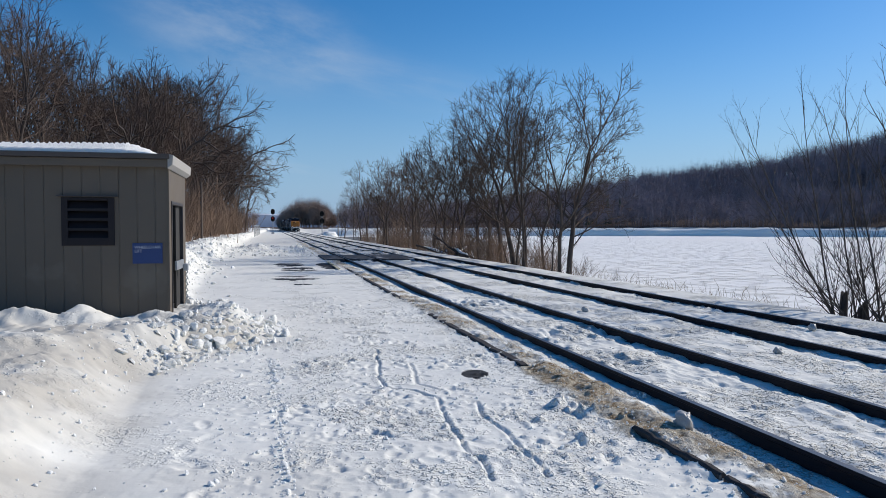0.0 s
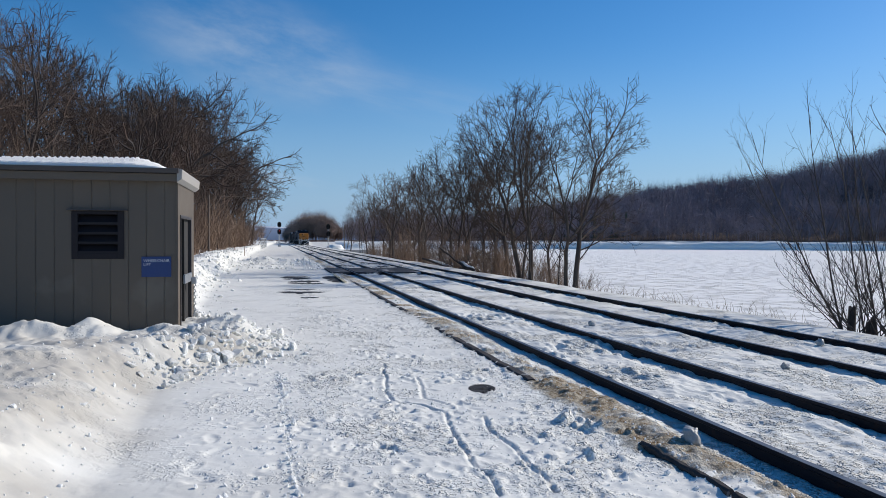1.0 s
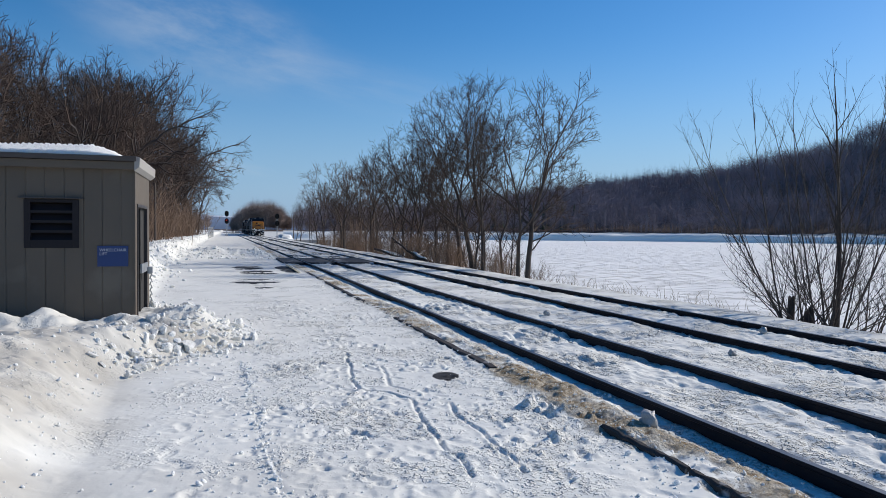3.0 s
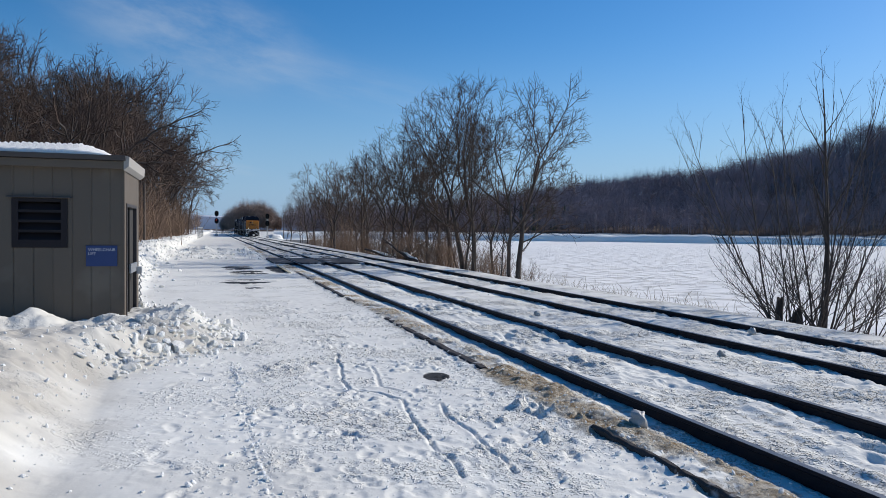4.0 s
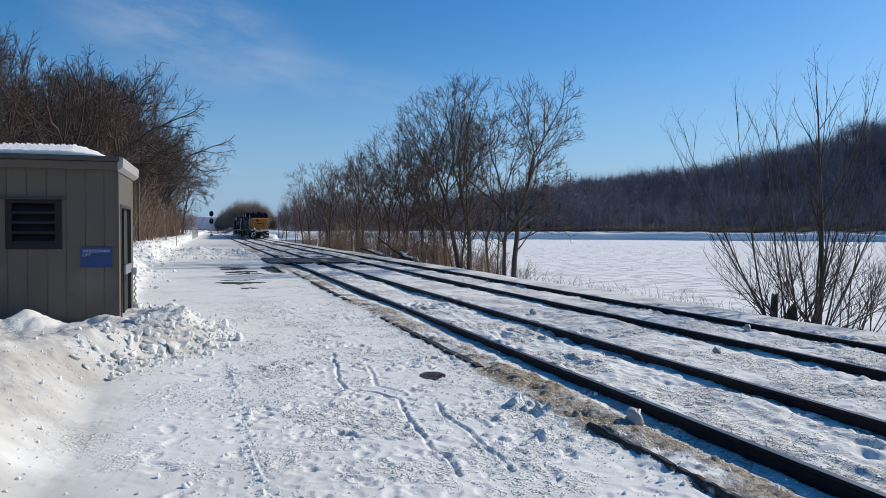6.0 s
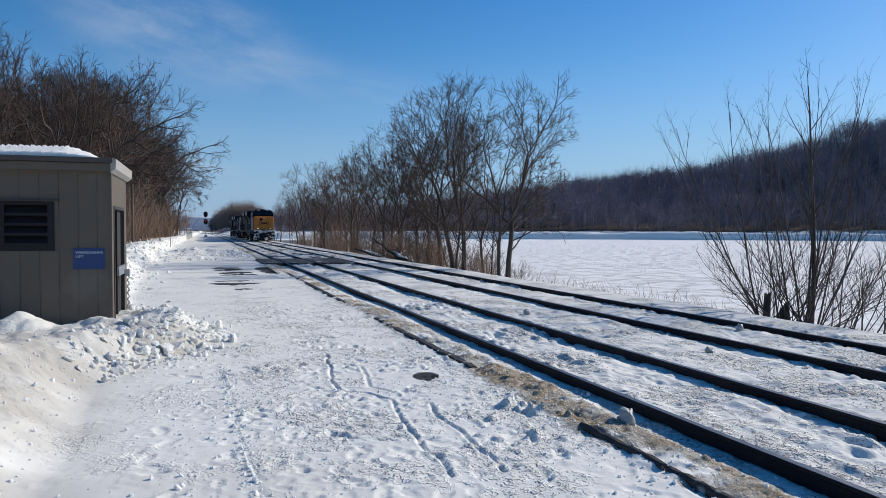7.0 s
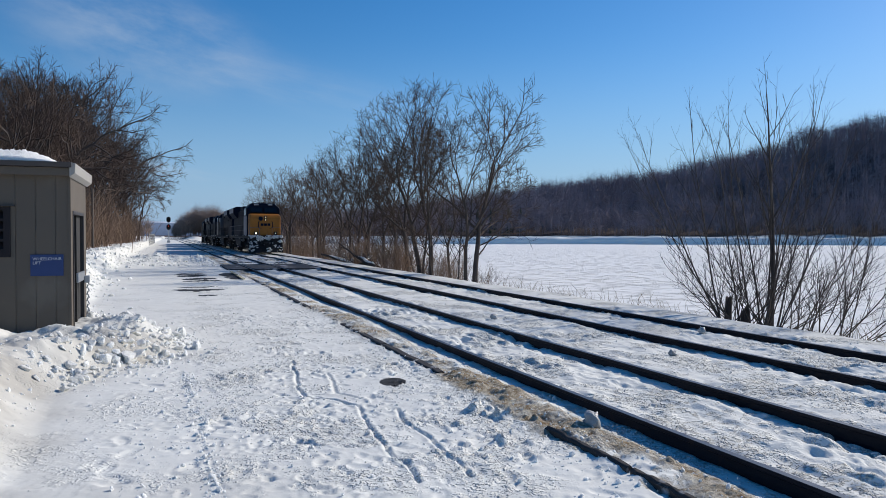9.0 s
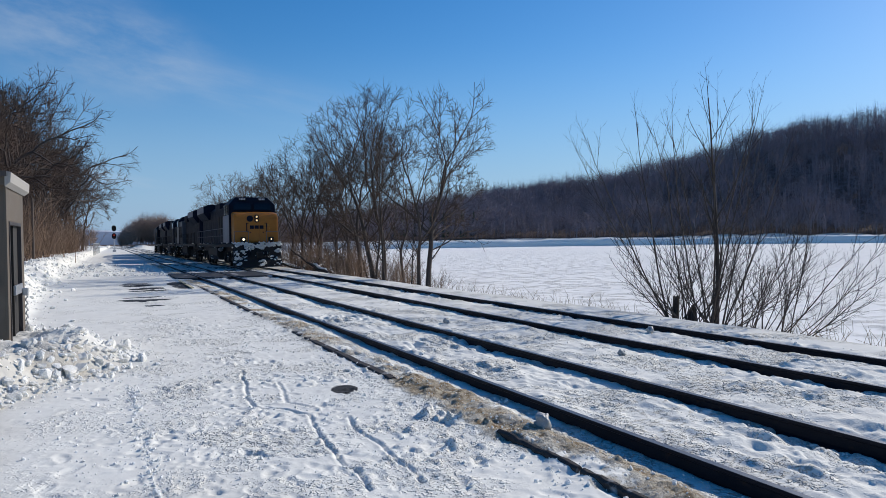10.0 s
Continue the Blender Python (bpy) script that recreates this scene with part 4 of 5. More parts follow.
plant("dense", 2, -9.8, 26.0, 11.6, 120, wide=0.8)
for k in range(15):
    y = rnd.uniform(30, 150)
    x = -rnd.uniform(11, 24) - max(0, 6 - y * 0.1)
    plant("spread", rnd.randrange(5), x, y, canopy(x, y) * rnd.uniform(0.8, 1.0), rnd.uniform(0, 360), wide=0.8)
    x = -rnd.uniform(9, 22) - max(0, 10 - y * 0.1)
    plant("slim" if k % 2 else "upright", rnd.randrange(4), x, y, canopy(x, y) * rnd.uniform(0.7, 0.95), rnd.uniform(0, 360), group="woodland trees behind the shed")
for k in range(14):
    y = 45 + 9 * k + rnd.uniform(-3, 3)
    x = -rnd.uniform(6.8, 10)
    plant("slim", rnd.randrange(4), x, y, canopy(x, y) * rnd.uniform(0.5, 0.8), rnd.uniform(0, 360), group="woodland trees behind the shed")
# the row along the lake shore
for kind, k, x, y, h, turn, lean in (("airy", 0, 12.5, 29.6, 9.4, 40, (0, 9)), ("upright", 3, 12.2, 29.9, 7.4, 160, (0, -4)), ("slim", 1, 12.0, 30.4, 4.6, 90, (4, -6)), ("upright", 1, 13.3, 34.5, 7.0, 200, (0, 3)),
                                     ("airy", 1, 12.6, 37.5, 11.4, 10, (0, -3)), ("airy", 2, 13.0, 37.0, 10.9, 80, (0, 2)), ("airy", 0, 13.2, 41.5, 10.4, 130, (0, 3)), ("slim", 0, 12.2, 36.0, 8.0, 0, (0, -4)),
                                     ("upright", 4, 13.4, 45.0, 9.0, 70, (0, 0)), ("airy", 1, 12.8, 50.0, 10.8, 250, (0, -5)), ("upright", 1, 13.6, 54.0, 10.0, 310, (0, 2)),
                                     ("upright", 2, 13.0, 60.0, 9.6, 60, (0, -3)), ("slim", 2, 12.4, 64.0, 9.0, 60, (0, 0)), ("upright", 3, 13.6, 69.0, 9.8, 190, (0, 0)),
                                     ("upright", 4, 13.0, 77.0, 10.0, 15, (0, 2)), ("spread", 1, 15.0, 82.0, 9.4, 80, (0, 0)), ("upright", 0, 12.8, 88.0, 10.2, 100, (0, 0)),
                                     ("upright", 1, 13.6, 98.0, 9.8, 160, (0, 0)), ("upright", 2, 12.6, 110.0, 9.4, 220, (0, 0)), ("slim", 3, 13.0, 124.0, 9.4, 280, (0, 0)),
                                     ("upright", 3, 12.6, 138.0, 8.8, 340, (0, 0)), ("slim", 0, 13.0, 152.0, 8.4, 30, (0, 0)),
                                     ("airy", 2, 13.4, 47.0, 10.0, 300, (0, -3)), ("upright", 0, 12.4, 52.0, 9.8, 120, (0, -2)), ("upright", 3, 13.2, 57.0, 10.2, 20, (0, 2)), ("upright", 1, 12.5, 66.0, 10.4, 250, (0, 0)),
                                     ("upright", 0, 13.8, 73.0, 10.6, 200, (0, 0)), ("upright", 2, 12.4, 82.0, 10.8, 330, (0, -2)), ("upright", 4, 13.4, 93.0, 10.6, 45, (0, 0)), ("upright", 3, 13.0, 104.0, 10.4, 140, (0, 0))):
    plant(kind, k, x, y, h, turn, lean)
for k in range(16):
    y = 36 + 5.5 * k + rnd.uniform(-2, 2)
    plant("slim", rnd.randrange(4), 13.2 + rnd.uniform(-1.2, 3.0), y, rnd.uniform(4.5, 8.5), rnd.uniform(0, 360), (rnd.uniform(-5, 5), rnd.uniform(-6, 6)), "saplings along the lake shore")


def shrub_mesh(seed, stems, height, tilt, thin, kids):
    r = random.Random(seed)
    verts, faces = [], []
    for _ in range(stems):
        a, t = r.uniform(0, math.tau), radians(r.uniform(0, tilt))
        d = Vector((math.cos(a) * math.sin(t), math.sin(a) * math.sin(t), math.cos(t)))
        p = Vector((r.gauss(0, 0.5), r.gauss(0, 0.5), -0.15))
        ln, pts = height * r.uniform(0.5, 1.1), [p.copy()]
        for k in range(4):
            d = (d + Vector((r.gauss(0, 0.09), r.gauss(0, 0.09), 0.04))).normalized()
            p = p + d * ln / 4
            pts.append(p.copy())
        tube(verts, faces, pts, [thin * (2.2 - 0.4 * k) for k in range(5)], 3)
        for k in range(kids):
            i = r.randrange(1, 4)
            e = (pts[i + 1] - pts[i]).normalized() + Vector((r.gauss(0, 0.5), r.gauss(0, 0.5), r.gauss(0.1, 0.35)))
            e.normalize()
            q = pts[i].lerp(pts[i + 1], r.random())
            m = q + e * ln * 0.16
            tube(verts, faces, [q, m, m + (e + Vector((0, 0, 0.25))).normalized() * ln * 0.16], [thin * 0.9, thin * 0.7, thin * 0.45], 3, True)
    return raw_mesh("shrub", verts, faces, M_BRUSH)


SHRUBS = [shrub_mesh(70 + k, 38, 2.6, 34, 0.0065, 9) for k in range(4)]


def shrub(x, y, s, group):
    ob = new("shrub", rnd.choice(SHRUBS))
    ob.matrix_basis = pose(x, y, ground_z(x, y), 0, 0, rnd.uniform(0, 360))
    ob.scale = (s, s, s * rnd.uniform(0.8, 1.15))
    tagged(ob, "tangled russet-brown leafless shrub standing in snow", "shrub", group)


for k in range(48):
    y = 33 + 75 * rnd.random() ** 1.4
    shrub(rnd.uniform(11.9, 15.0), y, rnd.uniform(0.65, 1.1) * (1.0 if y > 37 else 0.8), "brush along the lake shore")
for k in range(75):
    y = 24 + 130 * rnd.random() ** 1.3
    shrub(-rnd.uniform(6.2, 11.5) - max(0, 45 - y) * 0.10, y, rnd.uniform(1.2, 2.3), "brush under the woodland")
for k in range(8):
    shrub(rnd.uniform(12.0, 14.5), rnd.uniform(40, 85), rnd.uniform(0.9, 1.5), "brush along the lake shore")


def build_bush():
    """The many-stemmed bare tree on the slope beside the near track."""
    r = random.Random(5)
    bx, by = 12.85, 13.35
    bush = thing("bush", pose(bx, by, ground_z(bx, by) - 0.05), "many-stemmed bare bush with thin upright shoots on the snowy slope", "bush")
    stems = [((0.10, -0.35, 0), (0.02, -0.03, 1), 5.3, 0.062), ((-0.05, -0.25, 0), (0.10, -0.20, 1), 4.9, 0.035), ((0.1, -0.3, 0), (-0.05, 0.03, 1), 5.0, 0.035),
             ((-0.25, 0.75, 0), (-0.14, 0.26, 1), 5.0, 0.033), ((-0.2, 0.7, 0), (-0.24, 0.38, 1), 5.2, 0.033), ((0.1, -0.1, 0), (-0.05, 0.13, 1), 4.6, 0.03), ((0.3, -0.3, 0), (0.16, -0.1, 1), 4.5, 0.03),
             ((-0.2, 0.6, 0), (-0.33, 0.36, 1), 4.6, 0.028), ((-0.1, 0.3, 0), (-0.12, 0.16, 1), 4.9, 0.03), ((0.1, -0.2, 0), (0.14, -0.15, 1), 5.0, 0.03), ((0.2, -0.4, 0), (0.26, -0.28, 1), 4.4, 0.028), ((0.0, 0.1, 0), (0.03, 0.06, 1), 5.1, 0.03)]
    for _ in range(42):
        a = r.uniform(0, math.tau)
        if abs(math.cos(a)) > 0.85 and r.random() < 0.5:
            a = r.choice((1, -1)) * math.pi / 2 + r.uniform(-0.5, 0.5)
        t = radians(r.uniform(18, 66))
        stems.append(((r.gauss(0, 0.22), r.gauss(0.05, 0.5), 0), (math.cos(a) * math.sin(t), math.sin(a) * math.sin(t), math.cos(t)), r.uniform(2.0, 3.7), r.uniform(0.011, 0.021)))
    for _ in range(20):
        a, t = -math.pi / 2 + r.uniform(-0.9, 0.9), radians(r.uniform(20, 68))
        stems.append(((-0.25 + r.gauss(0, 0.15), -1.9 + r.gauss(0, 0.45), 0), (math.cos(a) * math.sin(t), math.sin(a) * math.sin(t), math.cos(t)), r.uniform(2.0, 3.3), r.uniform(0.012, 0.02)))
    spec = dict(wig=0.05, lift=0.09, levels=3, kids=(9, 5, 3), fork=0.3, angle=(22, 48), ratio=(0.36, 0.45, 0.5, 0.5), thin=0.006)
    for p, d, ln, rad in stems:
        out = (([], []), ([], []))
        branch(r, out, 0, Vector(p) - Vector((0, 0, 0.2)), Vector(d).normalized(), ln * (1.1 if ln > 4.3 else 1.0), rad * (0.8 if 4.3 < ln < 5.25 else 1.0), dict(spec, kids=(10, 3, 2) if ln > 4.3 else (8, 4, 2)))
        v0 = len(out[0][0])
        me = raw_mesh("stem", out[0][0] + out[1][0], out[0][1] + [tuple(i + v0 for i in f) for f in out[1][1]], M_BARK, True)
        new("stem", me).parent = bush
    for x, y, h, rad in ((12.72, 14.12, 0.66, 0.08), (12.9, 13.75, 0.42, 0.09), (12.8, 13.55, 0.5, 0.05)):
        bm = bmesh.new()
        k = 9
        z = ground_z(x, y)
        lo = [bm.verts.new((rad * 1.25 * math.cos(i * math.tau / k), rad * 1.25 * math.sin(i * math.tau / k), -0.2)) for i in range(k)]
        hi = [bm.verts.new((rad * math.cos(i * math.tau / k) * r.uniform(0.8, 1), rad * math.sin(i * math.tau / k), h + r.uniform(-0.12, 0.08))) for i in range(k)]
        for i in range(k):
            bm.faces.new([lo[i], lo[(i + 1) % k], hi[(i + 1) % k], hi[i]])
        bm.faces.new(hi)
        tagged(part("stump", bm, M_BARK, at=pose(x, y, z, 0, r.uniform(-4, 4), 0)), "jagged broken grey tree stump in snow", "stump", "stumps on the slope")


build_bush()


def fallen_logs():
    r = random.Random(9)
    for x, y, ln, rad, yaw, tilt, snow in ((13.6, 52.0, 4.6, 0.15, 130, 14, True), (12.9, 50.0, 3.0, 0.09, 60, 24, False), (13.2, 48.5, 2.6, 0.08, 150, 32, False), (13.0, 57.0, 4.0, 0.12, 75, 6, True), (14.0, 46.5, 3.0, 0.09, 110, 18, True),
                                          (11.9, 47.5, 3.4, 0.17, 62, 9, True), (12.1, 45.0, 3.0, 0.13, 100, 12, True), (12.0, 49.0, 2.6, 0.10, 35, 26, False), (12.3, 51.5, 3.6, 0.14, 80, 4, True), (12.2, 46.4, 2.4, 0.08, 140, 34, False)):
        log = thing("fallen_log", pose(x, y, ground_z(x, y) + rad * 0.6, 0, 0, yaw), "fallen dead log dusted with snow in the brush", "log", "fallen logs")
        v, f = [], []
        pts = [Vector((ln * k / 6, r.gauss(0, 0.06), ln * k / 6 * math.tan(radians(tilt)) + r.gauss(0, 0.04))) for k in range(7)]
        tube(v, f, pts, [rad * (1.1 - 0.09 * k) for k in range(7)], 8)
        for k in range(5):
            q = pts[1 + k]
            e = Vector((0.3, r.gauss(0, 1), r.uniform(0.2, 1))).normalized()
            tube(v, f, [q, q + e * r.uniform(0.6, 1.4)], [rad * 0.3, 0.01], 5)
        new("trunk", raw_mesh("trunk", v, f, M_BARK, True)).parent = log
        if snow:
            v, f = [], []
            tube(v, f, [p + Vector((0, 0, rad * 0.62)) for p in pts[:6]], [0.02] + [rad * 0.72] * 4 + [0.02], 8)
            new("snow_cap", raw_mesh("snow_cap", v, f, M_SNOW, True)).parent = log


fallen_logs()

# ---- far woods on the hill ----


def far_tree(verts, faces, r, x, y, z, h, rad=0.13, limbs=15, crown=0.34):
    tube(verts, faces, [Vector((x, y, z - 1)), Vector((x + r.gauss(0, 0.3), y, z + h * 0.55)), Vector((x + r.gauss(0, 0.5), y, z + h * 0.78))], [rad, rad * 0.75, 0.03], 3)
    for k in range(limbs):
        # limbs reach out to a rounded crown
        a, e = r.uniform(0, math.tau), radians(r.uniform(-35, 85))
        ln = h * crown * r.uniform(0.8, 1.1)
        p = Vector((x, y, z + h * r.uniform(0.15, 0.7)))
        q = Vector((x + math.cos(a) * math.cos(e) * ln, y + math.sin(a) * math.cos(e) * ln, z + h * (0.6 + 0.4 * math.sin(e) * r.uniform(0.85, 1.05))))
        b = len(verts)
        w = Vector((-math.sin(a), math.cos(a), 0)) * (0.06 if limbs < 60 else 0.035)
        verts.extend([tuple(p - w), tuple(p + w), tuple(p + Vector((0, 0, 0.13))), tuple(q)])
        faces.extend([(b, b + 1, b + 3), (b + 1, b + 2, b + 3), (b + 2, b, b + 3)])


def far_hills():
    verts, faces = [], []
    n = 90
    for i in range(n):
        az = radians(-30 + 60 * i / (n - 1))
        d = 2400
        x, y = d * math.sin(az), d * math.cos(az)
        h = 44 + 16 * float(fbm(np.array(i * 1.0), np.array(0.0), 22.0, 3, 95)) + 6 * math.sin(i * 0.21)
        for dd, hh in ((0, -6), (30, h * 0.4), (120, h * 0.8), (260, h), (420, h * 0.9)):
            verts.append((x * (1 + dd / d), y * (1 + dd / d), hh))
    faces = [(i * 5 + k, (i + 1) * 5 + k, (i + 1) * 5 + k + 1, i * 5 + k + 1) for i in range(n - 1) for k in range(4)]
    tagged(new("far_hills", raw_mesh("far_hills", verts, faces, M_FARHILL, True)), "distant hills with snowy fields, blue haze put into their colour", "hills", kind="structure")
    verts, faces = [], []
    n, prof = 420, ((299.0, -0.35), (300.5, 0.0), (301.0, 1.1), (301.9, 2.3), (303.2, 3.0), (306.0, 2.6), (316.0, 0.8))
    for i in range(n):
        az = 4 + 70 * i / (n - 1)
        a = radians(az)
        wob = 3.0 * float(fbm(np.array(az * 1.0), np.array(1.0), 6.0, 3, 96))
        for d, z in prof:
            k = 1 + 0.25 * float(fbm(np.array(az * 1.0), np.array(d), 1.1, 3, 97))
            verts.append(((d + wob) * math.sin(a), (d + wob) * math.cos(a), LAKE + z * k))
    w = len(prof)
    faces = [(i * w + k, (i + 1) * w + k, (i + 1) * w + k + 1, i * w + k + 1) for i in range(n - 1) for k in range(w - 1)]
    tagged(new("far_shore", raw_mesh("far_shore", verts, faces, M_SNOW, True)), "shaded snow bank along the far lake shore", "shore", kind="structure")


far_hills()


def far_woods():
    r = random.Random(31)
    verts, faces = [], []
    for k in range(6200):
        az = radians(r.uniform(4, 68))
        d = r.uniform(326, 345) if k % 8 == 0 else r.uniform(440, 530) if k % 8 < 4 else r.uniform(328, 470)
        x, y = d * math.sin(az), d * math.cos(az)
        if x < 40:
            continue
        h = 10.5 + 9.0 * float(vnoise(np.array(x), np.array(y), 14.0, 90)) + r.uniform(-2.0, 2.0)
        far_tree(verts, faces, r, x, y, ground_z(x, y), h * (0.7 if d < 340 else 1) * r.uniform(0.85, 1.2), 0.07, 24 if d > 430 else 16, 0.46)
    for k in range(3200):
        az = radians(r.uniform(6, 68))
        d = r.uniform(455, 540)
        x, y = d * math.sin(az), d * math.cos(az)
        far_tree(verts, faces, r, x, y, ground_z(x, y), r.uniform(4, 8), 0.045, 12, 0.6)
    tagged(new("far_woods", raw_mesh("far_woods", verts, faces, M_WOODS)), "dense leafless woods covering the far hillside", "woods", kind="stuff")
    verts, faces = [], []
    for k in range(230):
        a, d = r.uniform(0, math.tau), 14 * r.random() ** 0.5
        x, y = 14.6 + d * math.cos(a), 356 + d * math.sin(a)
        far_tree(verts, faces, r, x, y, ground_z(x, y), max(3.0, 16.0 * math.sqrt(max(0.05, 1 - ((x - 14.6) / 15) ** 2))) * r.uniform(0.55, 1.05), 0.05, 90, 0.36)
    for k in range(260):
        x, y = (r.uniform(-60, -8), r.uniform(190, 420)) if k % 2 else (r.uniform(40, 190), r.uniform(330, 420))
        far_tree(verts, faces, r, x, y, ground_z(x, y), r.uniform(6, 10), 0.06, 30, 0.4)
    tagged(new("far_thicket", raw_mesh("far_thicket", verts, faces, M_THICKET)), "rounded brown thicket beyond the bend of the line", "thicket", kind="stuff")
    verts, faces = [], []
    for k in range(16):
        az = radians(r.uniform(19, 27))
        d = r.uniform(335, 360)
        x, y = d * math.sin(az), d * math.cos(az)
        z, h = ground_z(x, y), r.uniform(9, 14)
        for c in range(7):
            b, w = len(verts), (1 - c / 8) * h * 0.17
            zz = z + h * (0.12 + 0.12 * c)
            verts.extend([(x + w * math.cos(i * math.tau / 9 + c) * r.uniform(0.75, 1.2), y + w * math.sin(i * math.tau / 9 + c), zz - r.uniform(0, 0.5)) for i in range(9)] + [(x, y, zz + h * 0.22)])
            faces.extend([(b + i, b + (i + 1) % 9, b + 9) for i in range(9)])
    tagged(new("far_evergreens", raw_mesh("far_evergreens", verts, faces, M_EVERGREEN)), "dark evergreens at the foot of the hill", "evergreens", kind="stuff")


far_woods()

# ---- signals, poles and far things ----


def build_signal(x, y):
    sig = thing("signal_mast", pose(x, y, ground_z(x, y)), "railway signal mast with two black heads", "railway signal", "signals beside the line")
    bm = bmesh.new()
    rod(bm, (0, 0, -0.2), (0, 0, 5.6), 0.07, 0.06, 10)
    part("mast", bm, M_GALV, sig)
    bm = bmesh.new()
    box(bm, -0.35, 0.35, -0.3, 0.3, -0.2, 0.5, 0.03)
    part("footing", bm, M_GALV, sig)
    for z in (5.15, 3.4):
        bm = bmesh.new()
        rod(bm, (0, -0.12, z), (0, -0.16, z), 0.46, sides=20)
        box(bm, -0.46, 0.46, -0.16, -0.12, z - 0.02, z + 0.42, 0.0)
        rod(bm, (0, -0.12, z + 0.4), (0, -0.16, z + 0.4), 0.46, sides=20)
        head = part("signal_head", bm, M_BLACK, sig, "black target board")
        for k in (0.42, 0.12):
            bm = bmesh.new()
            rod(bm, (0, -0.5, z + k), (0, -0.15, z + k), 0.13, sides=12)
            hood = part("hood", bm, M_BLACK, head)
            if z < 4 and k > 0.3 and x < 5:
                bm = bmesh.new()
                rod(bm, (0, -0.515, z + k), (0, -0.502, z + k), 0.11, sides=12)
                part("red_lens", bm, M_RED, head, "lit red lens")
    bm = bmesh.new()
    for s in (-0.2, 0.2):
        rod(bm, (s, 0.25, 0), (s, 0.25, 5.4), 0.02, sides=5)
    for k in range(16):
        rod(bm, (-0.2, 0.25, 0.3 + k * 0.32), (0.2, 0.25, 0.3 + k * 0.32), 0.012, sides=4)
    part("ladder", bm, M_GALV, sig)


build_signal(-0.75, 180)
build_signal(11.0, 180)


def build_pole(x, y, h, r=0.13, arm=True):
    pole = thing("utility_pole", pose(x, y, ground_z(x, y)), "weathered wooden utility pole", "utility pole", "utility poles")
    bm = bmesh.new()
    rod(bm, (0, 0, -0.5), (0, 0, h), r, r * 0.75, 10)
    part("pole", bm, M_WOODPOLE, pole)
    if arm:
        bm = bmesh.new()
        box(bm, -0.9, 0.9, -0.16, -0.06, h - 0.5, h - 0.36, 0.01)
        part("crossarm", bm, M_WOODPOLE, pole)


build_pole(-5.75, 60, 4.7, 0.10, False)
build_pole(16.6, 200, 7.6, 0.14, False)


def far_bits():
    wall = thing("parapet", pose(18, 172, ground_z(18, 172)), "low weathered concrete parapet with snow along its top", "parapet")
    bm = bmesh.new()
    box(bm, -5, 5, -0.2, 0.2, -2.5, 1.25, 0.04)
    part("wall", bm, M_TRIM, wall)
    bm = bmesh.new()
    box(bm, -5, 5, -0.24, 0.24, 1.25, 1.4, 0.05)
    part("snow_cap", bm, M_SNOW, wall)
    r = random.Random(14)
    bm = bmesh.new()
    bmesh.ops.create_icosphere(bm, subdivisions=4, radius=1)
    for v in bm.verts:
        q = noise.noise(v.co * 1.7) * 0.25 + noise.noise(v.co * 5) * 0.08
        v.co = Vector((v.co.x * 3.0 * (1 + q), v.co.y * 2.4 * (1 + q), v.co.z * 1.9 * (1 + q)))
    tagged(part("snow_mound", bm, M_SNOW, smooth=True, at=pose(13.6, 196, ground_z(13.6, 196))), "tall ploughed white snow mound beside the line", "snow pile")
    tower = thing("lattice_tower", pose(11.4, 420, ground_z(11.4, 420)), "slim steel lattice tower topped by a platform", "tower")
    bm = bmesh.new()
    for s in (-1, 1):
        for t in (-1, 1):
            rod(bm, (s * 1.3, t * 1.3, 0), (s * 0.5, t * 0.5, 15), 0.09, sides=5)
    for k in range(7):
        z, w = 2 * k, 1.3 - 0.8 * k * 2 / 15
        rod(bm, (-w, -w, z), (w * 0.9, -w * 0.9, z + 2), 0.05, sides=4)
        rod(bm, (w, -w, z), (-w * 0.9, -w * 0.9, z + 2), 0.05, sides=4)
    part("frame", bm, M_GALV, tower)
    bm = bmesh.new()
    box(bm, -1.0, 1.0, -1.0, 1.0, 15, 15.2, 0.04)
    for s in (-0.9, 0.9):
        rod(bm, (s, -0.9, 15.2), (s, -0.9, 16.2), 0.05, sides=5)
    rod(bm, (-0.9, -0.9, 16.2), (0.9, -0.9, 16.2), 0.05, sides=5)
    rod(bm, (0, 0, 15.2), (0, 0, 17.4), 0.08, sides=6)
    part("platform", bm, M_GALV, tower)
    fence = thing("fence", pose(-3.4, 120, ground_z(-3.4, 120)), "pale metal fence above the snow bank", "fence")
    for k in range(9):
        bm = bmesh.new()
        rod(bm, (0, k * 5, -0.4), (0, k * 5, 1.9), 0.05, sides=6)
        part("post", bm, M_GALV, fence)
    for z in (0.7, 1.25, 1.8):
        bm = bmesh.new()
        rod(bm, (0, 0, z), (0, 40, z), 0.04, sides=6)
        part("rail", bm, M_GALV, fence)


far_bits()

# ---- snow lumps ----


def chunk_mesh(seed, cut):
    r = random.Random(seed)
    bm = bmesh.new()
    bmesh.ops.create_icosphere(bm, subdivisions=2, radius=1)
    for _ in range(cut):
        d = Vector((r.gauss(0, 1), r.gauss(0, 1), r.gauss(0, 1))).normalized()
        h = r.uniform(0.22, 0.6)
        for v in bm.verts:
            e = v.co.dot(d) - h
            if e > 0:
                v.co -= d * e
    for v in bm.verts:
        v.co *= 1 + 0.45 * noise.noise(v.co * 1.7 + Vector((seed, 0, 0))) + 0.30 * noise.noise(v.co * 3.6 + Vector((seed, 3, 0)))
        v.co.z *= 0.7
    return to_mesh(bm, "snow_chunk", M_SNOW, False)


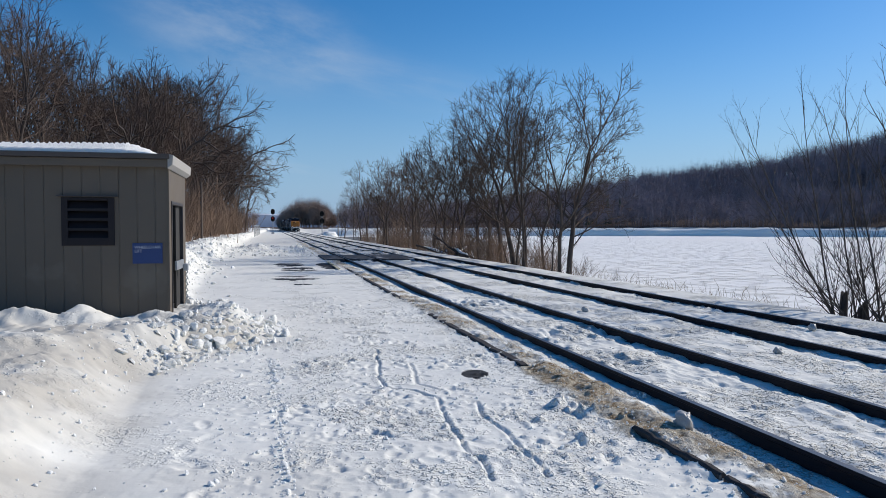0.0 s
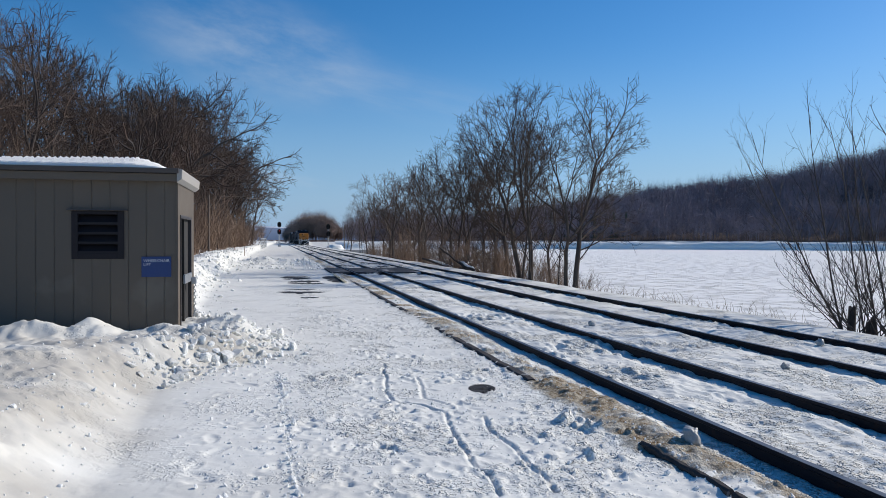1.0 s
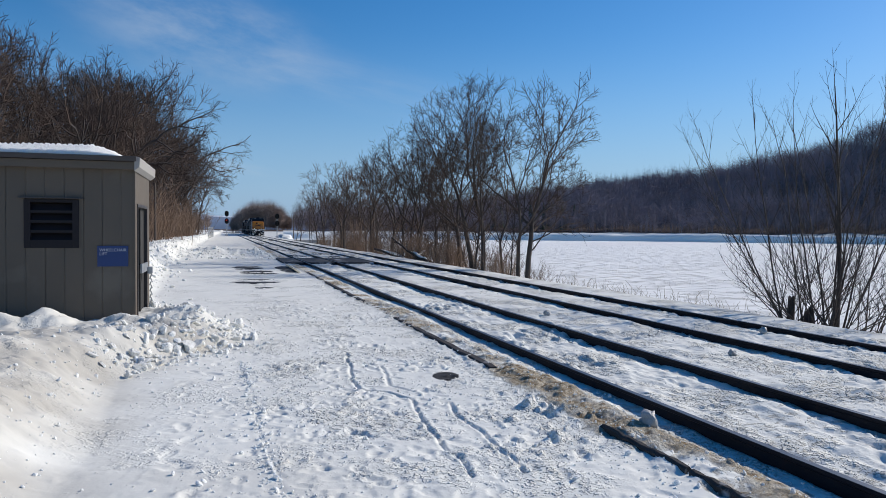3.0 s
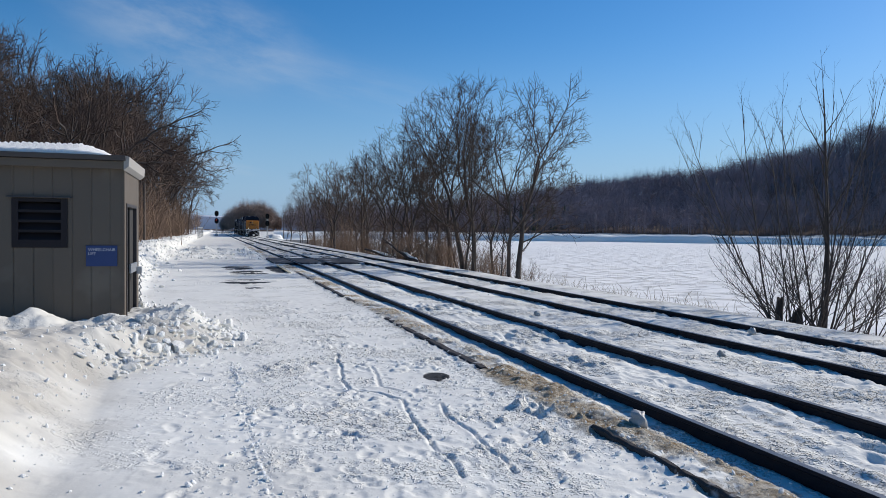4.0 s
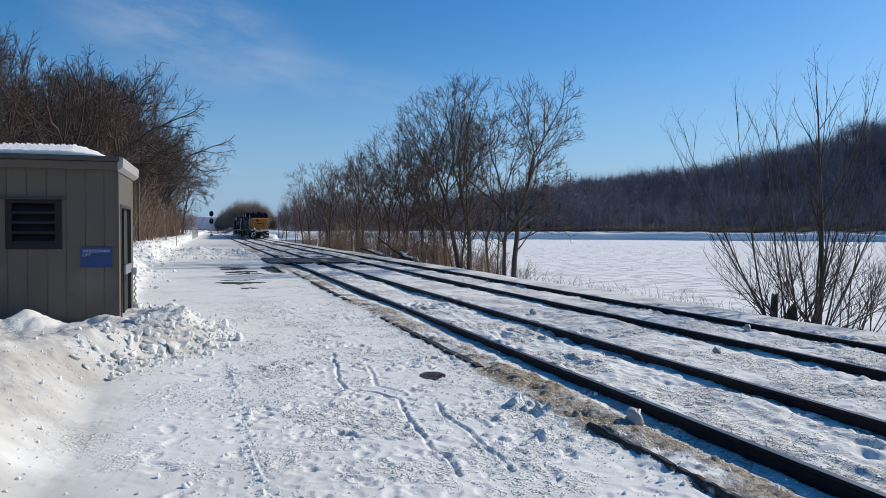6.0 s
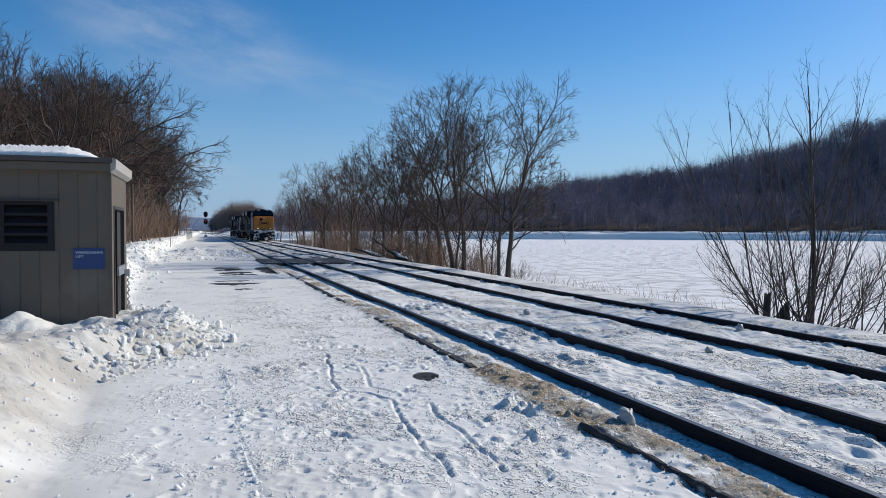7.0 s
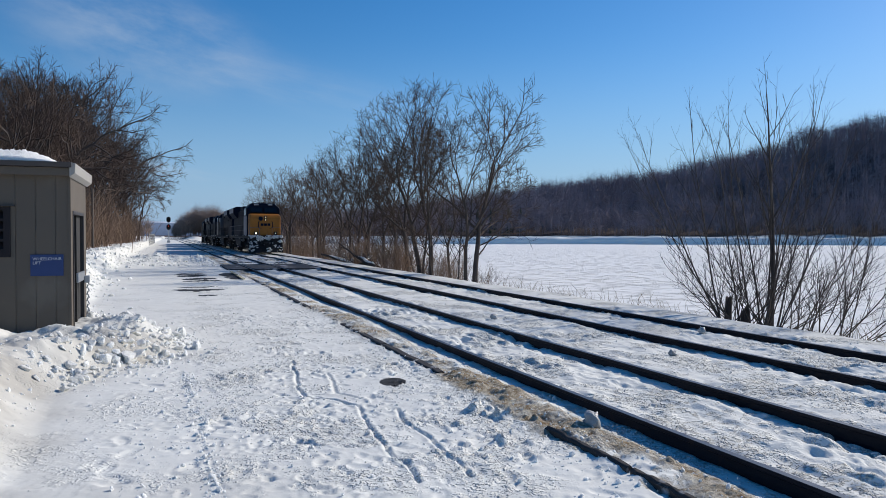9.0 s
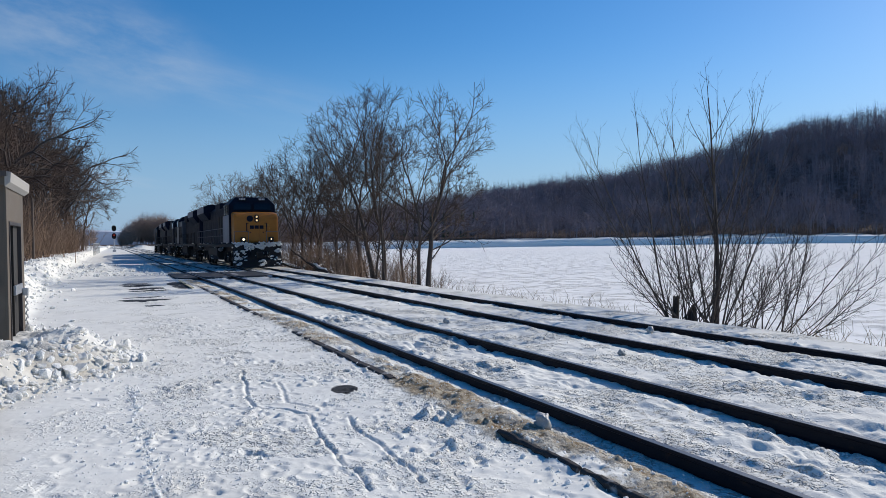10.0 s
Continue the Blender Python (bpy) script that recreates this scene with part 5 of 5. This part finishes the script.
CHUNKS = [chunk_mesh(40 + k, 5 + k % 4) for k in range(10)]


def chunk_heap():
    r = random.Random(17)
    heap = thing("snow_heap", pose(0, 0, 0), "heap of broken snow blocks beside the shed", "snow heap")
    n = 0
    while n < 290:
        y = r.uniform(8.6, 15.0)
        foot = float(np.interp(y, FOOT_Y, FOOT_X))
        x = foot + 0.15 - abs(r.gauss(0, 0.75))
        if x > foot + 0.12 or x < -1.9 or (x < SHED_X1 + 0.1 and y > SHED_Y0 - 0.15):
            continue
        ob = new("snow_chunk", r.choice(CHUNKS))
        s = min(0.14, 0.026 + r.expovariate(1 / 0.032))
        ob.parent = heap
        ob.matrix_basis = pose(x, y, ground_z(x, y) + 0.12 * s, r.uniform(-35, 35), r.uniform(-35, 35), r.uniform(0, 360))
        ob.scale = (s * r.uniform(0.8, 1.3), s * r.uniform(0.8, 1.2), s)
        n += 1
    # crumbs strewn about, joined
    verts, faces = [], []
    small = bmesh.new()
    bmesh.ops.create_icosphere(small, subdivisions=1, radius=1)
    sco, stri = [v.co.copy() for v in small.verts], [tuple(v.index for v in f.verts) for f in small.faces]
    small.free()
    for k in range(12500):
        z = r.random() if k < 7000 else 2 + (k - 7000) / 5500
        if z > 2.8:
            y = r.uniform(3.5, 12)
            x = float(np.interp(y, FOOT_Y, FOOT_X)) - abs(r.gauss(0, 1.1)) - 0.1
        elif z > 2:
            y = 3.4 + 11 * r.random() ** 1.5
            x = r.uniform(-0.6, 3.0)
            if vnoise(x, y, 0.5, 85) < 0.45:
                continue
        elif z < 0.30:
            y = r.uniform(2.6, 20)
            x = 3.25 + off(y) + r.gauss(0, 0.28)
        elif z < 0.52:
            y = 2.6 + 14 * r.random() ** 1.4
            x = r.uniform(-1.2, 3.0)
        elif z < 0.62:
            y = 3 + r.random() * 6.5
            x = 0.03 * (6.0 - y) + r.gauss(0, 0.045)
        elif z < 0.80:
            y = r.uniform(5, 30)
            x = r.uniform(3.8, 10) + off(y)
            if min(abs(x - off(y) - v) for pair in RAILS for v in pair) < 0.12:
                continue
        elif z < 0.93:
            y = r.uniform(8.8, 16) if k % 3 else r.uniform(16, 60)
            x = float(np.interp(y, FOOT_Y, FOOT_X)) - (r.gauss(0.1, 0.35) if y < 16 else r.gauss(0.9, 0.7))
        else:
            y = r.uniform(41, 52)
            x = r.uniform(-4, 2.4)
        if x < SHED_X1 + 0.05 and SHED_Y0 - 0.1 < y < SHED_Y1 + 0.1:
            continue
        s = min(0.05, 0.005 + r.expovariate(1 / 0.0065)) * (0.8 if z > 2.8 else 0.62 if z > 2 else 4.0 if y > 40 else 5.0 if y > 15.5 and z > 0.8 else 2.4 if z > 0.8 and y > 9 else 0.9 if 0.52 < z < 0.62 else 0.75)
        g = ground_z(x, y)
        m = Euler((r.uniform(0, 3), r.uniform(0, 3), r.uniform(0, 3))).to_matrix()
        b = len(verts)
        k1, k2 = r.uniform(0.5, 1.2), r.uniform(0.3, 0.7)
        for c in sco:
            q = m @ Vector((c.x, c.y * k1, c.z * k2)) * s * r.uniform(0.8, 1.15)
            verts.append((x + q.x, y + q.y, g + s * 0.25 + q.z))
        faces += [tuple(b + i for i in t) for t in stri]
    for k in range(3600):
        y = 15 + 95 * r.random() ** 1.7
        x = float(np.interp(y, FOOT_Y, FOOT_X)) - r.gauss(0.9, 0.6) if k % 4 else r.uniform(-4.5, 2.2)
        if k % 4 == 0:
            y = 46 + 0.8 * x + r.gauss(0, 1.6)
        if x < SHED_X1 + 0.05 and y < SHED_Y1 + 0.1:
            continue
        s = min(0.13, 0.018 + r.expovariate(1 / 0.024)) * (1 if y > 24 else 0.6)
        g = ground_z(x, y)
        m = Euler((r.uniform(0, 3), r.uniform(0, 3), r.uniform(0, 3))).to_matrix()
        b = len(verts)
        for c in sco:
            q = m @ Vector((c.x, c.y * 0.7, c.z * 0.5)) * s * r.uniform(0.7, 1.2)
            verts.append((x + q.x, y + q.y, g + s * 0.2 + q.z))
        faces += [tuple(b + i for i in t) for t in stri]
    tagged(new("snow_crumbs", raw_mesh("snow_crumbs", verts, faces, M_SNOW)), "loose crumbs of snow and ice strewn over packed snow", "snow crumbs", kind="stuff")


chunk_heap()


def ice_lump(x, y, s, label):
    r = random.Random(int(x * 100))
    bm = bmesh.new()
    bmesh.ops.create_icosphere(bm, subdivisions=3, radius=1)
    for v in bm.verts:
        q = 1 + 0.55 * noise.noise(v.co * 1.6 + Vector((x, y, 0))) + 0.22 * noise.noise(v.co * 4.5)
        v.co = Vector((v.co.x * q, v.co.y * 0.8 * q, v.co.z * q * 1.05)) * s
    tagged(part("ice_lump", bm, M_SNOW_DIRTY, smooth=True, at=pose(x, y, ground_z(x, y) + s * 0.55, 0, 0, r.uniform(0, 360))), label, "ice lump", "ice lumps by the rails")


ice_lump(3.32, 5.44, 0.085, "greyish ice lump lying against the rail")
ice_lump(8.35, 9.9, 0.075, "small ice lump between the rails")
ice_lump(6.4, 8.2, 0.06, "small ice lump on snow between tracks")
ice_lump(5.95, 13.3, 0.07, "small ice lump on snow between tracks")


def weeds():
    r = random.Random(23)
    verts, faces = [], []
    for k in range(300):
        if k % 3:
            y = r.uniform(15, 27)
            x = r.uniform(11.2, 13.5)
        else:
            y = r.uniform(6, 11)
            x = r.uniform(11.3, 13.2)
        z = ground_z(x, y)
        h = r.uniform(0.2, 0.6)
        p = Vector((x, y, z - 0.05))
        q = p + Vector((r.gauss(0, 0.10), r.gauss(0, 0.10), h * 0.6))
        tube(verts, faces, [p, q, q + Vector((r.gauss(0, 0.10), r.gauss(0, 0.10), h * 0.4))], [0.0045, 0.004, 0.0025], 3)
    tagged(new("dry_weeds", raw_mesh("dry_weeds", verts, faces, M_GRASS)), "dry straw-coloured weeds poking through the snow", "weeds", kind="stuff")


weeds()

# ---- locomotives ----
LOCO_LENGTH = 22.3
WHEEL_R = 0.53
AXLES = (3.35, 5.2, 7.05, 15.25, 17.1, 18.95)


def wheelset(parent, y):
    bm = bmesh.new()
    for s in (-1, 1):
        rod(bm, (s * 0.66, 0, 0), (s * 0.80, 0, 0), WHEEL_R, WHEEL_R - 0.02, 28)
        rod(bm, (s * 0.64, 0, 0), (s * 0.67, 0, 0), WHEEL_R + 0.028, sides=28)
        rod(bm, (s * 0.80, 0, 0), (s * 0.90, 0, 0), 0.16, sides=12)
        for k in range(6):
            a = k * math.tau / 6
            rod(bm, (s * 0.802, 0.3 * math.cos(a), 0.3 * math.sin(a)), (s * 0.815, 0.3 * math.cos(a), 0.3 * math.sin(a)), 0.07, sides=8)
    rod(bm, (-0.66, 0, 0), (0.66, 0, 0), 0.1, sides=10)
    return part("wheelset", bm, M_BLACK, parent, at=pose(0, y, WHEEL_R))


def build_loco(name, nose_paint, side_paint, label, lit):
    """A six-axle freight locomotive; its front is at y = 0 and faces -y, rail top at z = 0."""
    lo = thing(name, pose(0, 0, 0), label, "locomotive", "locomotives of the train")
    bm = bmesh.new()
    box(bm, -1.5, 1.5, 0.95, 21.4, 1.38, 1.62, 0.03)
    box(bm, -0.9, 0.9, 1.0, 21.3, 1.0, 1.38)
    part("underframe", bm, M_BLACK, lo)
    # nose with a bevelled crown
    bm = bmesh.new()
    prism(bm, [(1.02, 1.62), (1.02, 3.25), (1.22, 3.50), (2.35, 3.66), (2.35, 1.62)], "x", -1.38, 1.38, 0.16)
    nose = part("nose", bm, nose_paint, lo, "golden yellow rounded nose" if lit else "")
    bm = bmesh.new()
    for s in (-1, 1):
        box(bm, s * 0.62 - 0.03, s * 0.62 + 0.03, 0.985, 1.02, 2.35, 2.9, 0.0)
        box(bm, s * 0.56 - 0.06, s * 0.56 + 0.06, 0.985, 1.02, 2.86, 2.9, 0.0)
        box(bm, s * 0.56 - 0.06, s * 0.56 + 0.06, 0.985, 1.02, 2.35, 2.39, 0.0)
    for k in range(3):
        box(bm, -0.42 + k * 0.30, -0.18 + k * 0.30, 0.985, 1.02, 2.52, 2.74, 0.0)
    box(bm, -0.44, -0.36, 0.985, 1.02, 2.27, 2.33)
    box(bm, 0.36, 0.44, 0.985, 1.02, 2.27, 2.33)
    part("emblem", bm, M_NAVY, nose, "plain navy emblem shapes")
    bm = bmesh.new()
    box(bm, 0.18, 0.80, 0.99, 1.02, 1.66, 2.62, 0.02)
    part("nose_door", bm, nose_paint, nose)
    # cab
    bm = bmesh.new()
    prism(bm, [(-1.48, 1.62), (1.48, 1.62), (1.48, 4.12), (1.02, 4.62), (-1.02, 4.62), (-1.48, 4.12)], "y", 2.35, 5.1)
    for v in bm.verts:
        if v.co.y < 2.4 and v.co.z > 3.66:
            v.co.y += (v.co.z - 3.66) * 0.36
    bmesh.ops.bevel(bm, geom=bm.edges[:], offset=0.06, segments=2, affect="EDGES", profile=0.6)
    cab = part("cab", bm, M_NAVY, lo, "navy cab with sloped windshield")
    for s in (-1, 1):
        bm = bmesh.new()
        box(bm, s * 1.485 - 0.012, s * 1.485 + 0.012, 2.5, 5.05, 1.68, 3.45, 0.0)
        part("cab_side", bm, M_PALE if lit else side_paint, cab, "painted cab side panel")
    for s in (-1, 1):
        bm = bmesh.new()
        pts = [(2.335 + 0.27 * t, 3.66 + 0.76 * t) for t in (0.16, 0.72)]
        x0, x1 = sorted((s * 0.10, s * 1.22))
        vs = [bm.verts.new(p) for p in ((x0, pts[0][0] - 0.012, pts[0][1]), (x1, pts[0][0] - 0.012, pts[0][1]), (x1 - (0.06 if s > 0 else 0), pts[1][0] - 0.012, pts[1][1]), (x0 + (0.06 if s < 0 else 0), pts[1][0] - 0.012, pts[1][1]))]
        bm.faces.new(vs)
        g = bmesh.ops.extrude_face_region(bm, geom=bm.faces[:])
        bmesh.ops.translate(bm, vec=(0, 0.03, 0.0), verts=[e for e in g["geom"] if isinstance(e, bmesh.types.BMVert)])
        bmesh.ops.recalc_face_normals(bm, faces=bm.faces[:])
        part("windshield", bm, M_GLASS, cab, "dark windshield")
        for y0, y1 in ((2.95, 3.65), (3.8, 4.55)):
            bm = bmesh.new()
            box(bm, s * 1.49 - 0.012, s * 1.49 + 0.012, y0, y1, 3.5, 4.15, 0.004)
            part("side_window", bm, M_GLASS, cab)
        bm = bmesh.new()
        box(bm, s * 0.62 - 0.24, s * 0.62 + 0.24, 2.55, 2.62, 4.40, 4.56, 0.01)
        nb = part("number_board", bm, M_BLACK, cab)
        bm = bmesh.new()
        for k in range(4):
            box(bm, s * 0.62 - 0.18 + 0.1 * k, s * 0.62 - 0.11 + 0.1 * k, 2.54, 2.55, 4.43, 4.53)
        part("number_bars", bm, M_WHITE, nb, "pale bars")
    bm = bmesh.new()
    for k in range(3):
        rod(bm, (-0.2 + 0.2 * k, 4.1, 4.70), (-0.2 + 0.2 * k, 3.85, 4.71), 0.03, 0.06, 10)
    box(bm, -0.3, 0.3, 4.0, 4.15, 4.60, 4.70, 0.01)
    part("horn", bm, M_BLACK, cab)
    # lamps
    for z in (3.28, 3.06):
        bm = bmesh.new()
        rod(bm, (0, 0.94, z), (0, 1.05, z), 0.135, 0.15, 16)
        h = part("headlight", bm, M_BLACK, nose)
        if lit:
            bm = bmesh.new()
            rod(bm, (0, 0.93, z), (0, 0.945, z), 0.06, sides=16)
            part("lens", bm, M_LAMP, h, "glowing headlight lens")
    bm = bmesh.new()
    rod(bm, (-0.42, 0.97, 3.17), (-0.42, 1.05, 3.17), 0.20, sides=16)
    part("vent_cover", bm, M_NAVY, nose)
    for s in (-1, 1):
        bm = bmesh.new()
        box(bm, s * 0.86 - 0.15, s * 0.86 + 0.15, 0.78, 1.05, 1.70, 2.0, 0.03)
        d = part("ditch_light", bm, M_BLACK, lo)
        if lit:
            bm = bmesh.new()
            rod(bm, (s * 0.86, 0.765, 1.86), (s * 0.86, 0.78, 1.86), 0.065 if s < 0 else 0.03, sides=14)
            part("lens", bm, M_AMBER, d, "glowing ditch light lens")
    # long hood
    bm = bmesh.new()
    prism(bm, [(-1.0, 1.62), (1.0, 1.62), (1.0, 4.15), (0.75, 4.38), (-0.75, 4.38), (-1.0, 4.15)], "y", 5.1, 20.9, 0.03)
    part("long_hood", bm, M_NAVY, lo)
    bm = bmesh.new()
    box(bm, -1.42, 1.42, 5.12, 8.2, 1.63, 4.05, 0.06)
    part("equipment_cabin", bm, M_NAVY if lit else side_paint, lo, "full-width equipment cabin")
    bm = bmesh.new()
    box(bm, -1.2, 1.2, 8.6, 11.2, 3.9, 4.55, 0.08)
    part("blower_housing", bm, M_NAVY, lo)
    bm = bmesh.new()
    prism(bm, [(-1.15, 3.55), (1.15, 3.55), (1.52, 4.05), (1.52, 4.62), (1.2, 4.76), (-1.2, 4.76), (-1.52, 4.62), (-1.52, 4.05)], "y", 15.6, 20.6, 0.04)
    rad = part("radiator", bm, M_NAVY, lo, "winged radiator housing")
    for s in (-1, 1):
        for k in range(2):
            bm = bmesh.new()
            box(bm, s * 1.525 - 0.012, s * 1.525 + 0.012, 15.8 + 2.4 * k, 18.0 + 2.4 * k, 4.1, 4.58, 0.0)
            part("grille", bm, M_PALE, rad, "pale radiator grille")
        for k in range(11):
            bm = bmesh.new()
            box(bm, s * 1.01 - 0.015, s * 1.01 + 0.015, 8.35 + 1.12 * k, 9.4 + 1.12 * k, 1.75, 3.4 if k > 6 else 3.75, 0.008)
            part("hood_door", bm, M_NAVY, lo)
        bm = bmesh.new()
        for k in range(3):
            box(bm, s * 1.43 - 0.012, s * 1.43 + 0.012, 5.4 + 0.9 * k, 6.1 + 0.9 * k, 2.3, 3.5, 0.01)
        part("cabin_grille", bm, M_BLACK, lo)
        # walkway rail
        bm = bmesh.new()
        for k in range(13):
            y = 5.3 + 1.3 * k
            rod(bm, (s * 1.46, y, 1.6), (s * 1.46, y, 2.65), 0.022, sides=5)
        rod(bm, (s * 1.46, 5.3, 2.65), (s * 1.46, 20.9, 2.65), 0.022, sides=5)
        rod(bm, (s * 1.46, 5.3, 2.15), (s * 1.46, 20.9, 2.15), 0.015, sides=5)
        part("handrail", bm, M_GREY if lit else M_BLACK, lo)
        # front corner steps and grab rails
        for y in (1.2, 21.0):
            for k in range(4):
                bm = bmesh.new()
                box(bm, s * 1.28 - 0.22, s * 1.28 + 0.22, y - 0.28, y + 0.28, 0.42 + 0.29 * k, 0.46 + 0.29 * k, 0.008)
                part("step", bm, M_BLACK, lo)
        bm = bmesh.new()
        rod(bm, (s * 1.42, 0.84, 0.6), (s * 1.42, 0.84, 2.35), 0.022, sides=6)
        rod(bm, (s * 1.42, 0.84, 2.35), (s * 0.55, 0.80, 2.35), 0.018, sides=6)
        rod(bm, (s * 0.55, 0.80, 1.6), (s * 0.55, 0.80, 2.35), 0.018, sides=6)
        part("grab_rail", bm, M_GREY, lo)
        # side frames of the two bogies
        for c in (AXLES[1], AXLES[4]):
            bm = bmesh.new()
            prism(bm, [(c - 2.6, 0.55), (c - 2.3, 0.42), (c + 2.3, 0.42), (c + 2.6, 0.55), (c + 2.55, 0.85), (c + 1.2, 1.08), (c - 1.2, 1.08), (c - 2.55, 0.85)], "x", s * 0.97 - 0.08, s * 0.97 + 0.08, 0.03)
            fr = part("bogie_frame", bm, M_BLACK, lo)
            for a in (-1.85, 0, 1.85):
                bm = bmesh.new()
                box(bm, s * 1.09 - 0.07, s * 1.09 + 0.07, c + a - 0.2, c + a + 0.2, 0.36, 0.72, 0.03)
                rod(bm, (s * 1.10, c + a - 0.33, 0.62), (s * 1.10, c + a - 0.33, 1.05), 0.08, sides=10)
                rod(bm, (s * 1.10, c + a + 0.33, 0.62), (s * 1.10, c + a + 0.33, 1.05), 0.08, sides=10)
                part("axle_box", bm, M_BLACK, fr)
    # pale sill stripe, fuel tank and air tank
    bm = bmesh.new()
    prism(bm, [(-1.25, 0.45), (1.25, 0.45), (1.45, 0.75), (1.45, 1.36), (-1.45, 1.36), (-1.45, 0.75)], "y", 8.6, 13.8, 0.05)
    part("fuel_tank", bm, M_BLACK, lo)
    bm = bmesh.new()
    for s in (-1, 1):
        rod(bm, (s * 1.25, 8.0, 1.2), (s * 1.25, 13.0, 1.2), 0.14, sides=10)
    part("air_tank", bm, M_PALE, lo)
    # pilot, plough and coupler
    bm = bmesh.new()
    box(bm, -1.48, 1.48, 0.82, 0.97, 0.75, 1.66, 0.02)
    part("pilot", bm, M_BLACK, lo)
    bm = bmesh.new()
    verts = [bm.verts.new(p) for p in ((-1.5, 0.62, 0.12), (0, 0.30, 0.12), (1.5, 0.62, 0.12), (1.5, 0.86, 0.86), (0, 0.66, 0.80), (-1.5, 0.86, 0.86), (-1.5, 0.95, 0.12), (0, 0.95, 0.12), (1.5, 0.95, 0.12), (1.5, 0.95, 0.86), (-1.5, 0.95, 0.86))]
    for f in ((0, 1, 4, 5), (1, 2, 3, 4), (0, 5, 10, 6), (2, 8, 9, 3), (5, 4, 3, 9, 10), (0, 6, 7, 1), (1, 7, 8, 2)):
        bm.faces.new([verts[i] for i in f])
    bmesh.ops.recalc_face_normals(bm, faces=bm.faces[:])
    part("plough", bm, M_BLACK, lo, "black snow plough")
    for y0, y1 in ((0.0, 0.85), (21.4, 22.28)):
        bm = bmesh.new()
        box(bm, -0.13, 0.13, y0, y1, 0.76, 1.0, 0.03)
        box(bm, -0.2, 0.2, y0 if y0 < 1 else y1 - 0.35, y0 + 0.35 if y0 < 1 else y1, 0.70, 1.06, 0.05)
        part("coupler", bm, M_BLACK, lo)
    bm = bmesh.new()
    for s in (-1, 1):
        for k in range(3):
            rod(bm, (s * (0.4 + 0.12 * k), 0.80, 1.15), (s * (0.42 + 0.12 * k), 0.55, 0.75), 0.03, sides=6)
    part("air_hose", bm, M_BLACK, lo)
    # caked snow on plough, steps, pilot and along the running gear
    r = random.Random(6)
    spots = []
    if lit:
        for k in range(420):
            x, z = r.uniform(-1.45, 1.45), r.choice((r.uniform(1.36, 1.68), r.uniform(0.9, 1.66), r.uniform(0.2, 0.85)))
            if noise.noise(Vector((x * 1.9, z * 2.6, 4.0))) + (0.25 if z > 1.4 else 0) + 0.2 * (abs(x) - 0.8) < 0.05:
                continue
            y = 0.80 if z > 0.86 else (0.62 - 0.32 * (1 - abs(x) / 1.5)) + (z - 0.12) / 0.74 * (0.24 + 0.12 * (1 - abs(x) / 1.5))
            spots.append((x, y, z, r.uniform(0.03, 0.12), 0.04, r.uniform(0.02, 0.07)))
    for k in range(90):
        z = r.choice((0.48, 0.76, 1.05, 1.36, 1.63)) + r.uniform(-0.05, 0.05)
        y = r.choice((r.uniform(0.9, 1.5), r.uniform(2.5, 8.2), r.uniform(8.6, 13.8), r.uniform(14.5, 21)))
        spots.append((r.choice((-1, 1)) * (1.47 if z > 1.3 else 1.40 if y < 1.6 or 8.6 < y < 13.8 else 1.14), y, z, 0.04, r.uniform(0.05, 0.22), r.uniform(0.02, 0.06)))
    bm = bmesh.new()
    for k, (x, y, z, sx, sy, sz) in enumerate(spots):
        for v in bmesh.ops.create_icosphere(bm, subdivisions=2, radius=1)["verts"]:
            q = 1 + 0.8 * noise.noise(v.co * 2.2 + Vector((k * 3.1, 0, 0)))
            v.co = Vector((x + v.co.x * sx * q, y + v.co.y * sy * q, z + v.co.z * sz * q))
    tagged(part("caked_snow", bm, M_SNOW, lo, smooth=True), "caked white snow", kind="stuff")
    for y in AXLES:
        wheelset(lo, y)
    return lo


lead = build_loco("locomotive", M_YELLOW, M_GREY, "navy locomotive with a golden nose and lit headlights", True)
second = build_loco("locomotive", M_NAVY, M_GREY, "dark navy locomotive with grey cabin panels", False)
third = build_loco("locomotive", M_BLACK, M_NAVY, "grimy dark locomotive trailing in the train", False)
fourth = copy_thing(third, pose(0, 0, 0))

# ---- what moves ----
SPEED, FRONT_AT_END = 20.0, 45.3


def motions():
    for k, loco in enumerate((lead, second, third, fourth)):
        turned = k in (1, 3)
        rows = []
        for s in range(11):
            y = FRONT_AT_END + SPEED * (10 - s) + k * LOCO_LENGTH
            mid = y + LOCO_LENGTH / 2
            yaw = -math.degrees(math.atan2(off(mid + 5) - off(mid - 5), 10))
            x0, x1 = TRACKS[1] + off(mid), mid
            m = pose(x0, x1, RAIL_TOP, 0, 0, yaw + (180 if turned else 0)) @ Matrix.Translation((0, -LOCO_LENGTH / 2, 0))
            rows.append((float(s), m))
        walk(loco, rows)
        spin = math.degrees(SPEED / WHEEL_R / FPS) * (-1 if turned else 1)
        for ob in [c for c in loco.children if c.name.startswith("wheelset")]:
            y = ob.matrix_basis.translation.y
            walk(ob, [(f / FPS, pose(0, y, WHEEL_R, spin * f)) for f in range(301)])


motions()
